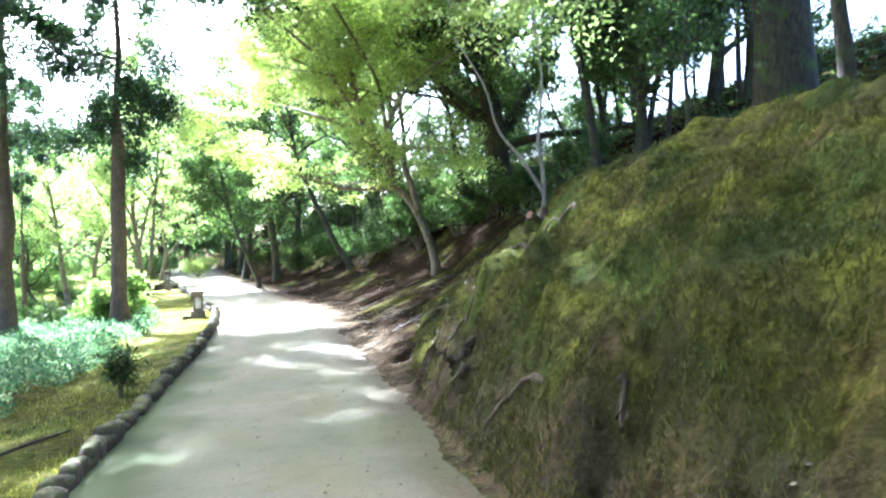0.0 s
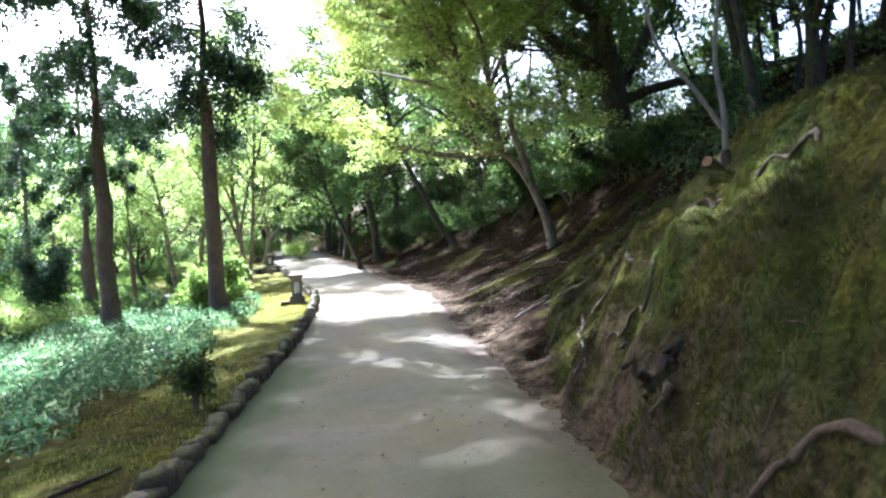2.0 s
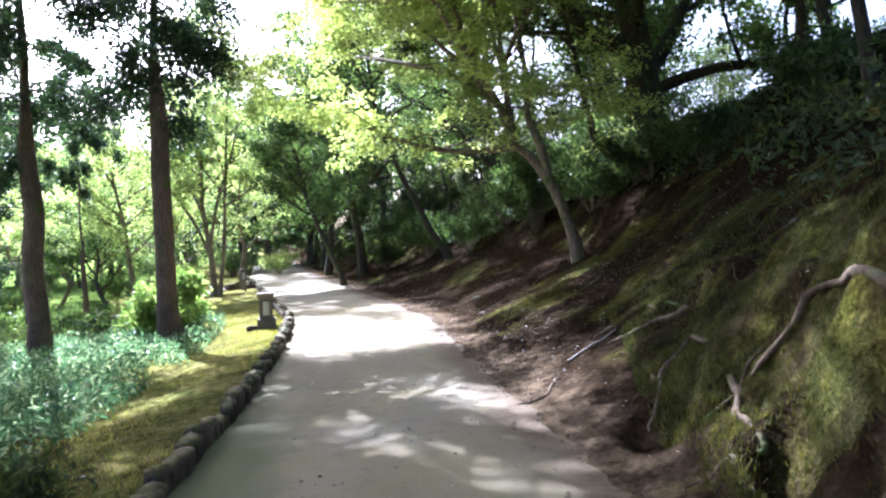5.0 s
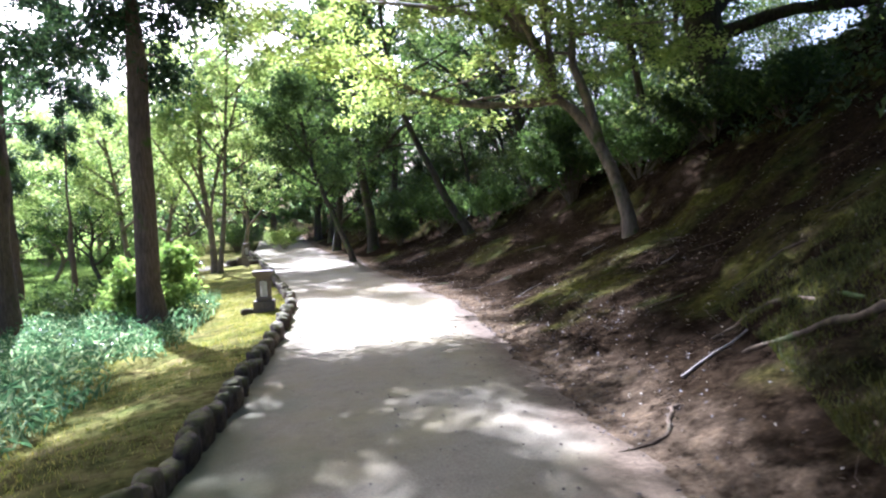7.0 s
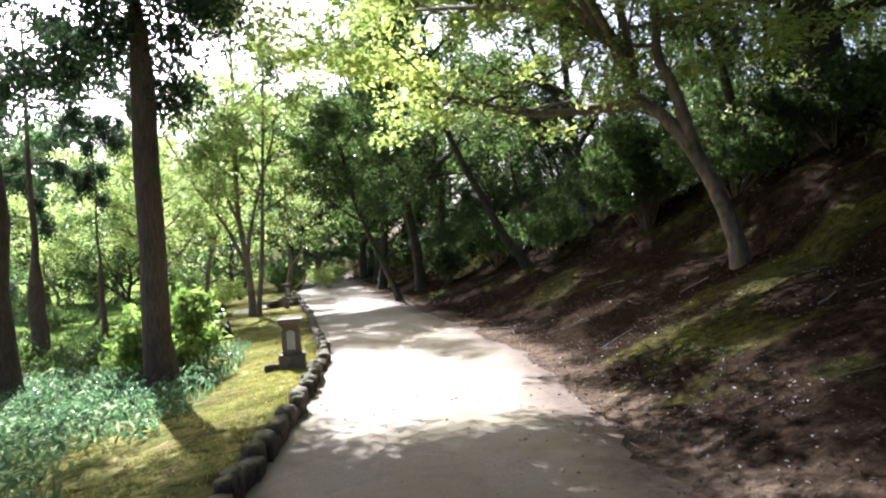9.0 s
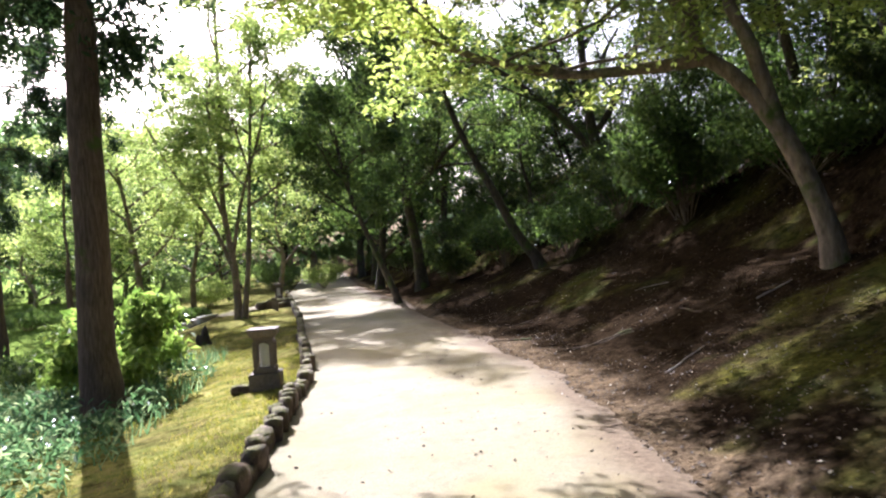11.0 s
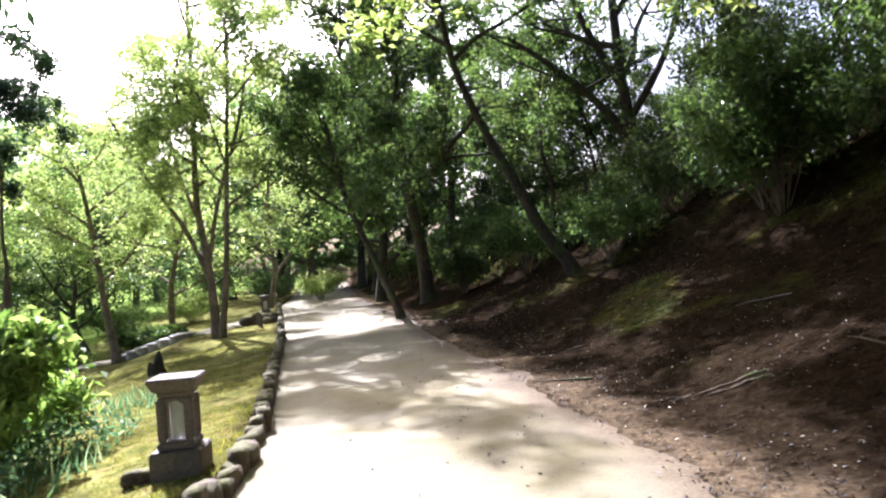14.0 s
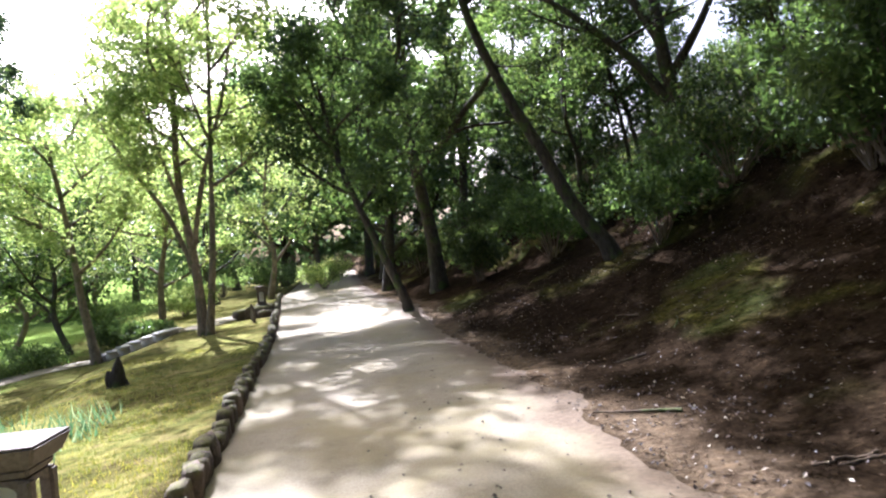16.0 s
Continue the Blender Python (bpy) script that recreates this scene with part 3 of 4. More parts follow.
def at(x, y, dz=0.0):
    return (x, y, gz(x, y) + dz)


def build_trees():
    # cedars
    make_cedar(at(-9.52, 20.05), 21, 0.24, 1, 5.0, 1.8, 66000, dense=9, clump=0.65, broad=3.1)
    make_cedar(at(-13.35, 20.8), 20, 0.27, 2, 4.6, 1.9, 30000, dense=6, clump=0.48, broad=1.6)
    make_cedar(at(-19.5, 28.5), 11.5, 0.3, 3, 1.8, 4.0, 18000)
    make_cedar(at(-23.5, 30.0), 11.5, 0.24, 4, 2.2, 3.6, 12000)
    make_cedar(at(-19.0, 30.8), 11, 0.12, 5, 6.4, 1.6, 7000)
    # the next three stand out of view, added to shade the near path
    make_cedar(at(-12.6, 13.6), 20, 0.24, 6, 5.6, 3.6, 10000, dense=5, clump=0.34, broad=1.3)
    make_cedar(at(-16.0, 17.0), 18, 0.24, 8, 3.6, 2.4, 8000)
    make_cedar(at(-10.2, 9.5), 20, 0.24, 9, 5.0, 3.4, 10000)
    # leaning tree over the path
    make_tree("leaning_tree", at(-0.17, 20.8), [(0, 0, 0), (-0.1, 0.02, 0.5), (-0.3, 0.06, 1.15), (-0.58, 0.12, 1.78), (-0.95, 0.2, 2.35), (-1.38, 0.28, 2.75), (-1.55, 0.32, 3.4), (-2.0, 0.4, 4.2), (-2.5, 0.4, 5.6), (-2.7, 0.3, 7.6)], 0.14,
              "pale forked tree leaning over the path with bright layered leaves", M_BARK, M_MAPLE, 3,
              limbs=[([(-1.2, 0.25, 2.62), (-2.0, 0.4, 2.62), (-3.0, 0.5, 2.68), (-4.0, 0.6, 3.0), (-5.6, 0.5, 3.7)], 0.09),
                     ([(-0.54, 0.1, 1.75), (-0.8, 0.1, 2.75), (-1.0, 0.15, 3.3), (-0.98, 0.2, 4.1), (-1.2, 0.3, 6.0), (-1.1, 0.4, 7.4)], 0.1),
                     ([(-1.38, 0.28, 2.75), (-1.4, 0.3, 3.4), (-1.5, 0.3, 4.2), (-1.9, 0.9, 6.2)], 0.09),
                     ([(-1.6, 0.3, 3.5), (-2.6, 0.6, 4.8), (-4.3, 1.2, 6.6), (-6.3, 2.0, 8.6)], 0.07),
                     ([(-1.5, 0.3, 3.4), (-2.4, -0.8, 4.8), (-3.2, -2.2, 6.0), (-4.4, -3.4, 6.9)], 0.075), ([(-2.4, 0.4, 5.3), (-3.4, 1.4, 6.6), (-5.2, 3.0, 8.4), (-6.8, 4.2, 9.8)], 0.07),
                     ([(-1.9, 0.4, 3.9), (-3.1, 1.6, 4.8), (-4.9, 3.4, 5.7), (-6.5, 5.2, 6.4)], 0.075), ([(-1.9, 0.4, 4.3), (-2.5, 2.4, 5.6), (-3.9, 5.0, 6.6), (-5.3, 7.0, 7.4)], 0.07),
                     ([(-1.1, 0.3, 4.8), (-1.3, 2.2, 5.6), (-2.0, 4.0, 6.4), (-2.9, 5.6, 7.0)], 0.06),
                     ([(-1.5, 0.3, 4.5), (-0.8, -0.6, 5.5), (0.6, -1.2, 6.4), (1.8, -1.8, 7.0)], 0.06), ([(-1.5, 0.3, 4.0), (-1.6, -1.6, 5.4), (-2.2, -3.4, 6.4), (-2.6, -4.8, 7.0)], 0.06)],
              limb_len=4.2, n_limbs=12, leaves=100000, leaf=0.112, clump=0.42, flat=0.75, droop=0.05, crown_from=0.72, rise=0.12, lean_to=(-0.7, 0.1), sub=0.4)
    make_tree("hill_tree", at(2.15, 23.4, -0.2), [(0, 0, 0), (-0.3, 0, 2.5), (-0.7, -0.1, 5.5), (-0.8, 0, 9.0)], 0.5,
              "large dark tree clad in ivy on the bank", M_BARK_DARK, M_MID, 7,
              limbs=[([(-0.2, 0, 2.1), (1.3, -0.3, 2.5), (3.4, -0.6, 2.6), (5.8, -1.0, 3.1)], 0.17)], limb_len=5.0, n_limbs=13, leaves=22000, leaf=0.15, clump=0.42, crown_from=0.28, levels=1, lean_to=(-0.5, 0))
    make_tree("hill_tree", at(6.3, 12.4, -0.2), [(0, 0, 0), (-0.1, 0, 2.5), (-0.3, 0.2, 6), (-0.4, 0, 10)], 0.62,
              "massive dark-barked tree on the mossy crest", M_BARK_DARK, M_DARK, 8, limb_len=4.5, n_limbs=9, leaves=15000, leaf=0.18, clump=0.55, crown_from=0.45)
    make_tree("lean_tree", at(-9.3, 34.7), [(0, 0, 0), (-0.5, 0, 1.2), (-1.2, 0, 2.9), (-1.7, 0, 4.4), (-2.0, 0, 6.2)], 0.13,
              "slim dark tree leaning over the path edge", M_BARK_DARK, M_GREEN, 9, limb_len=3.0, n_limbs=9, leaves=12000, leaf=0.15, clump=0.5, crown_from=0.45)
    make_tree("evergreen_tree", at(-9.3, 38.2), [(0, 0, 0), (-0.1, 0, 1.5), (-0.4, 0, 3.5), (-0.6, 0, 6), (-0.5, 0, 12)], 0.26,
              "tall evergreen with a straight dark trunk at the path edge", M_BARK_DARK, M_DARK, 10, limb_len=5.0, n_limbs=14, leaves=21000, leaf=0.16, clump=0.4, crown_from=0.3, lean_to=(-0.35, -0.6))
    make_tree("bank_tree", at(-4.13, 31.3), [(0, 0, 0), (-0.7, 0, 0.9), (-1.3, 0, 2.2), (-1.9, 0, 3.4), (-2.6, -0.2, 5.4), (-2.9, -0.4, 8.6)], 0.16,
              "dark crooked tree leaning from the bank", M_BARK_DARK, M_GREEN, 12, limb_len=4.4, n_limbs=11, leaves=11000, leaf=0.16, clump=0.36, crown_from=0.62)
    make_tree("bank_tree", at(-2.3, 35.5), [(0, 0, 0), (0, 0, 1.5), (-0.3, 0, 4), (-0.4, 0, 10)], 0.26,
              "forked dark tree standing high on the bank", M_BARK_DARK, M_GREEN, 13, limbs=[([(0, 0, 1.5), (-0.9, 0, 2.9), (-2.2, 0, 4.2), (-3.4, 0, 5.2)], 0.14), ([(-0.2, 0, 3.2), (-1.0, 0.2, 4.9), (-1.6, 0.2, 6.8), (-1.5, 0, 9.0)], 0.13), ([(-0.1, 0, 2.4), (0.9, 0, 4.0), (1.6, 0.2, 6.0), (1.8, 0, 8.2)], 0.12)], limb_len=4.2, n_limbs=8, leaves=9000, leaf=0.15, clump=0.36, crown_from=0.35)
    # broad crowns added to close the sky over the bank and start; many unseen
    for i, (x, y, h, lx, ly) in enumerate(((4.0, 17.6, 9.0, -1.1, 0.2), (6.8, 14.4, 8.5, -0.4, 0.0), (5.2, 8.6, 9.5, -1.0, 0.2), (4.6, 4.0, 9.0, -1.1, 0.1), (4.4, -1.0, 9.5, -1.1, 0.3), (-5.5, -3.5, 10, 1.0, 0.4), (1.5, -8.0, 10, -0.3, 1.0), (-6.8, 2.2, 10.5, 0.9, 0.0), (3.6, 15.6, 10.0, -1.3, -0.2), (5.2, 21.5, 10.0, -0.8, 0.0), (0.9, 24.9, 9.5, -1.1, 0.3), (1.6, 27.6, 9.0, -1.2, -0.4), (1.8, 31.0, 10.0, -2.0, -0.2), (2.6, 26.6, 12.0, -2.4, 0.1))):
        make_tree("shade_oak", at(x, y, -0.2), [(0, 0, 0), (-0.2, 0, 1.8), (-0.7, 0, 4.5), (-1.6, 0, h)], 0.12, "dark spreading evergreen added to close the sky over the bank", M_BARK_DARK, M_MID if i in (8, 9) else M_GREEN if i % 2 else M_DARK, 150 + i,
                  limb_len=5.8 if y > 12 else 5.2, n_limbs=13, leaves=13000 if y > 24 else 16000 if y > 12 else 9000, leaf=0.2 if y > 12 else 0.26, clump=0.4, crown_from=0.45 if y > 12 else 0.62, lean_to=(lx, ly), group="evergreens on the bank", sub=0.6)
    # stands out of view, put there only to shade the near path
    make_tree("shade_oak", at(-10.9, 9.9), [(0, 0, 0), (0.1, 0, 3), (0.4, 0.3, 7), (1.4, 1.0, 13.0)], 0.2, "tall bare-stemmed evergreen added out of view, its high crown shading the path", M_BARK_DARK, M_GREEN, 171,
              limb_len=5.2, n_limbs=16, leaves=8500, leaf=0.26, clump=0.55, crown_from=0.6, lean_to=(0.9, 0.5), group="evergreens on the bank", sub=0.5)
    make_tree("sapling", at(3.9, 10.9), [(0, 0, 0), (0.05, 0, 0.8), (0, 0, 1.7), (0.1, 0, 2.8)], 0.05, "thin dark sapling on the mossy crest", M_BARK_DARK, M_GREEN, 200, limb_len=0.8, n_limbs=6, leaves=1500, leaf=0.09, clump=0.25, crown_from=0.5)
    # vase-shaped trees on the lawn side
    make_tree("lawn_tree", at(-15.7, 35.4), [(0, 0, 0), (-0.1, 0, 2), (-0.4, 0, 4.5), (-0.3, 0, 7.5), (-0.1, -0.2, 12.5)], 0.15,
              "slender upright tree with fresh pale leaves beside the path", M_BARK, M_LIGHT, 21,
              limbs=[([(-0.1, 0, 1.8), (-0.9, 0, 3.6), (-2.2, -0.2, 5.6), (-3.2, -0.4, 7.6)], 0.09), ([(-0.1, 0, 2.4), (0.4, 0, 4.5), (1.2, 0.2, 7), (1.6, 0.2, 9)], 0.08),
                     ([(-0.3, 0, 3.6), (-1.3, 0.4, 5.8), (-1.8, 0.6, 8.6)], 0.07)], limb_len=3.5, n_limbs=11, leaves=20000, leaf=0.16, clump=0.42, flat=0.6, crown_from=0.38, sub=0.45)
    make_tree("lawn_tree", at(-15.3, 35.0), [(0, 0, 0), (0.3, 0, 2), (0.5, 0, 4.5), (1.0, -0.2, 9.5)], 0.12,
              "slender twin-stemmed tree with fresh pale leaves", M_BARK, M_LIGHT, 22, limb_len=3.0, n_limbs=9, leaves=8000, leaf=0.15, clump=0.42, flat=0.6, crown_from=0.42, sub=0.45)
    make_tree("lawn_tree", at(-19.6, 35.7), [(0, 0, 0), (-0.35, 0, 1.9), (-0.6, 0, 4.1), (-1.1, 0, 6.8)], 0.15,
              "thin grey tree with sparse bright leaves by the steps", M_BARK, M_LIGHT, 23, limb_len=3.1, n_limbs=9, leaves=9000, leaf=0.15, clump=0.555, flat=0.6, crown_from=0.4, sub=0.45)
    kinds = [("broadleaf_tree", M_LIGHT, M_BARK, "pale green broadleaf tree on the lawn"), ("round_tree", M_GREEN, M_BARK_DARK, "dark green spreading tree on the lawn")]
    spots = [(-23, 38.5, 7, 1), (-21, 41, 9, 0), (-27, 40, 7, 0), (-31, 36, 6, 1), (-19.5, 47, 10, 0), (-24, 50, 9, 1), (-29, 47, 9, 0), (-33, 44, 8, 0), (-36, 55, 10, 1)]
    for i, (x, y, h, k) in enumerate(spots):
        nm, lm, bk, lab = kinds[k]
        make_tree(nm, at(x, y), [(0, 0, 0), (0.35 * ((i * 7) % 5 - 2), 0.1, h * 0.2), (0.3 * ((i * 3) % 5 - 2), 0.2, h * 0.42), (0.6 * ((i * 7) % 5 - 2), 0, h * 0.75)], 0.07 + 0.008 * h, lab, bk, lm, 40 + i,
                  limb_len=h * 0.45, n_limbs=11, leaves=7500, leaf=0.18, clump=0.55, flat=0.6, crown_from=0.22, group="trees on the lawn", sub=0.5)
    # woods along the road and on the hill
    # trees with y up to 5 are unseen, added to block skylight
    wood = [(-12.5, 43, 9, 2), (-10.0, 46, 10, 2), (-15.5, 52, 11, 3), (-12, 57, 11, 2), (-19, 60, 12, 2), (-21, 68, 12, 3),
            (-25, 60, 11, 2), (-27.5, 70, 12, 3), (-32, 66, 12, 2), (7, 27, 9, 3), (8, 20, 9, 2), (-38, 62, 12, 2), (-23.5, 77, 13, 2),
            (-42, 50, 11, 3), (-45, 38, 11, 2), (13, -2, 10, 2), (-12, -8, 11, 3), (9, -12, 11, 2), (4.6, 15.6, 7, 3), (9, 5, 10, 2), (5.5, -1.5, 9, 3), (4.5, -7, 10, 2), (-5, -7, 11, 3), (-7.5, -1, 10, 2), (-9, 4, 10, 3), (0.5, -14, 12, 2), (-8.5, 62, 10, 3), (-1.0, 49, 5, 3), (-5.5, 56, 6, 2), (3.5, 46, 6, 3), (-6.5, 42, 4.5, 3), (-7.5, 49, 5, 2), (7, 24.5, 6, 3), (9.5, 21, 6.5, 2)]
    protos = {}
    for i, (x, y, h, k) in enumerate(wood):
        lm = M_GREEN if k == 2 else M_DARK
        key = (k, i % 2)
        if key not in protos:
            protos[key] = (make_tree("woodland_tree", at(x, y), [(0, 0, 0), (0.3, 0.1, h * 0.4), (-0.2, 0.2, h)], 0.22, "dense green woodland tree on the hillside", M_BARK_DARK, lm, 80 + i,
                                     limb_len=3.8, n_limbs=11, leaves=7500, leaf=0.3, clump=0.62, crown_from=0.15, group="woodland trees"), h)
        else:
            src, h0 = protos[key]
            copy_thing(src, pose(*at(x, y), 0, 0, (i * 73) % 360) @ Matrix.Scale(h / h0, 4))
    proto = make_tree("thicket_tree", at(-5.0, 37.5), [(0, 0, 0), (0.2, 0, 1.6), (-0.1, 0.1, 3.4), (0.2, 0, 6.4)], 0.09, "thin dark tree of the open thicket on the crest", M_BARK_DARK, M_GREEN, 401,
                      limb_len=2.4, n_limbs=9, leaves=3600, leaf=0.17, clump=0.42, crown_from=0.3, group="thicket on the crest")
    proto2 = make_tree("thicket_tree", at(-3.0, 38.5), [(0, 0, 0), (-0.3, 0, 1.8), (-0.9, 0.1, 3.8), (-1.2, 0, 6.0)], 0.08, "thin leaning dark tree of the open thicket on the crest", M_BARK_DARK, M_DARK, 402,
                       limb_len=2.4, n_limbs=9, leaves=3600, leaf=0.17, clump=0.42, crown_from=0.3, group="thicket on the crest")
    rt = random.Random(8)
    for i in range(23):
        y = rt.uniform(15, 46)
        x = plan(y, 3) + rt.uniform(2.8, 9.5)
        copy_thing(proto if i % 2 else proto2, pose(*at(x, y, -0.1), 0, 0, rt.uniform(0, 360)) @ Matrix.Scale(rt.uniform(0.65, 1.1), 4))
    # the wood's far rim
    rng = random.Random(9)
    rim = make_tree("distant_tree", at(-60, 60), [(0, 0, 0), (0.4, 0, 5), (0, 0, 11)], 0.3, "green tree with haze put into its leaf colour at the far edge of the park", M_BARK, M_FAR_HAZE, 300, limb_len=5.5, n_limbs=10, leaves=3000, leaf=0.7, clump=1.1, crown_from=0.08, group="distant trees")
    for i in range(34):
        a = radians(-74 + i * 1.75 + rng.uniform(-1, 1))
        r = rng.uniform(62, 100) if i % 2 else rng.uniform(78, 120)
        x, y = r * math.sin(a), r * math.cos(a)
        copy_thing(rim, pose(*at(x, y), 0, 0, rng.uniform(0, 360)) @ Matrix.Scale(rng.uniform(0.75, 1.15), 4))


def make_lantern(at_, turn=0.0, s=1.0):
    lan = thing("stone_lantern", at_, "square granite path lantern with arched openings and frosted cover", "lantern", "lanterns along the path", turn)

    def block(name, w, d, h, z, mat=M_GRANITE, bev=0.012, x=0, y=0, taper=1.0, label=""):
        bm = bmesh.new()
        bmesh.ops.create_cube(bm, size=1)
        for v in bm.verts:
            f = taper if v.co.z < 0 else 1
            v.co = Vector((v.co.x * w * f + x, v.co.y * d * f + y, v.co.z * h + z + h / 2))
        bmesh.ops.bevel(bm, geom=bm.edges[:], offset=bev, segments=2, affect="EDGES")
        return part(name, bm, lan, label, mat)
    block("base", 0.42, 0.42, 0.32, -0.2)
    block("plinth", 0.31, 0.31, 0.07, 0.123)
    for i, (sx, sy) in enumerate(((-1, -1), (1, -1), (1, 1), (-1, 1))):
        block("post", 0.07, 0.07, 0.36, 0.195, x=sx * 0.112, y=sy * 0.112)
        # arched head between posts
    for a in range(4):
        bm = bmesh.new()
        w, h, n = 0.085, 0.095, 8
        pts = [(-w, 0), *[(-w * math.cos(math.pi * k / n), h * 0.75 * math.sin(math.pi * k / n) - 0.0) for k in range(1, n)], (w, 0), (w, h), (-w, h)]
        vs = [bm.verts.new((px, -0.128, 0.462 + pz)) for px, pz in pts]
        f = bm.faces.new(vs)
        r = bmesh.ops.extrude_face_region(bm, geom=[f])
        bmesh.ops.translate(bm, vec=(0, 0.03, 0), verts=[g for g in r["geom"] if isinstance(g, bmesh.types.BMVert)])
        bmesh.ops.recalc_face_normals(bm, faces=bm.faces[:])
        o = part("arch", bm, lan, "", M_GRANITE)
        o.rotation_euler = (0, 0, a * math.pi / 2)
    bm = bmesh.new()
    bmesh.ops.create_cone(bm, cap_ends=True, segments=20, radius1=0.075, radius2=0.075, depth=0.345)
    bmesh.ops.translate(bm, vec=(0, 0, 0.195 + 0.1745), verts=bm.verts[:])
    part("lamp_cover", bm, lan, "frosted white lamp cover", M_FROST)
    block("neck", 0.29, 0.29, 0.05, 0.56, taper=0.9)
    block("cap", 0.43, 0.43, 0.115, 0.612, taper=0.78, bev=0.015)
    lan.scale = (s, s, s)
    return lan


def build_lanterns():
    make_lantern(at(-7.44, 20.64, 0.1), 18, 0.98)
    make_lantern((-16.12, 39.75, gz(-16.12, 39.75) + 0.2), 25)


def rock(x, y, size, seed, label="rough dark stone half sunk in the ground", sink=0.06, name="rock", turn=0.0):
    me = to_mesh(name, stone_bm(*size, seed), M_STONE)
    ob = new(name, me)
    ob.matrix_world = pose(x, y, gz(x, y) - sink, 0, 0, turn)
    return tagged(ob, label, "rock")


def build_valley_side():
    rock(-7.72, 20.46, (0.28, 0.18, 0.14), 31, "small flat brown stone at the lantern's foot", 0.03, turn=20)
    for i, (x, y, sx, sy, sz) in enumerate(((-15.3, 38.2, 0.6, 0.45, 0.42), (-15.75, 38.5, 0.6, 0.5, 0.46), (-16.25, 38.7, 0.6, 0.5, 0.4), (-16.6, 39.1, 0.5, 0.5, 0.36), (-16.1, 39.75, 0.9, 0.9, 0.36), (-15.0, 37.8, 0.4, 0.4, 0.3))):
        rock(x, y, (sx, sy, sz), 60 + i, "dark stacked stone under the far lantern", 0.08, "base_stone", 15 * i)
    # dark pointed stub on the lawn
    stub = thing("tree_stub", at(-12.78, 28.05), "small dark pointed stump on the lawn", "stump")
    part("stem", tube_mesh("stem", [tube([(0, 0, -0.05), (0, 0, 0.15), (0.03, 0, 0.34), (0.05, 0, 0.5)], [0.17, 0.14, 0.1, 0.025], 7, 0.15, 1)], M_BARK_DARK), stub)
    part("shoot", tube_mesh("shoot", [tube([(-0.15, 0, -0.05), (-0.18, 0, 0.12), (-0.17, 0, 0.27)], [0.09, 0.08, 0.03], 6, 0.15, 2)], M_BARK_DARK), stub)
    # stub posts
    rng = random.Random(3)
    for i in range(7):
        x, y = -14.6 - 0.25 * i, 36.3 + 0.42 * i
        p = thing("stub_post", at(x, y), "short weathered wooden post beside the path", "post", "stub posts by the far lantern")
        part("post", tube_mesh("post", [tube([(0, 0, -0.1), (0.01, 0, 0.2), (0.02, 0, rng.uniform(0.35, 0.55))], [0.045, 0.04, 0.035], 8, 0.06, i)], M_WOOD), p)
    # side path and steps
    line = smooth_line([(-14.6, 44.5), (-16.6, 42.2), (-17.3, 40.0), (-17.35, 38.2), (-17.5, 36.9)], 40)
    line2 = smooth_line([(-19.9, 36.4), (-21.0, 35.4), (-22.6, 33.0), (-26, 30.6)], 40)
    for L in (line, line2):
        d = unit(np.gradient(L, axis=0))
        w = np.linspace(-0.75, 0.75, 7)
        X, Y = L[:, :1] - d[:, 1:] * w[None], L[:, 1:] + d[:, :1] * w[None]
        me = grid_mesh("side_path", X, Y, ground_z(X, Y) + 0.03, M_ROAD)
        add_attr(me, "edge", 0 * X)
        add_attr(me, "mossy", 0 * X)
        tagged(part("side_path", me), "pale sand side path leading down the lawn", "", "", "structure")
    steps = thing("garden_steps", at(-18.7, 36.5), "short flight of pale stone steps on the lawn", "steps")
    for k in range(6):
        x, y = -17.8 - 0.36 * k, 36.7 - 0.06 * k
        turn = Euler((0, 0, radians(96 - 2 * k))).to_matrix().to_4x4()
        foot = Vector((x + 18.7, y - 36.5, -0.84 - 0.11 * k - gz(-18.7, 36.5)))
        o = part("tread", stone_bm(1.5, 0.38, 0.1, 90 + k), steps, "", M_CONCRETE)
        o.matrix_basis = Matrix.Translation(foot + Vector((0, 0, 0.0))) @ turn
        o = part("riser", stone_bm(1.4, 0.3, 0.3, 190 + k), steps, "", M_CONCRETE)
        o.matrix_basis = Matrix.Translation(foot + Vector((0, 0, -0.27))) @ turn


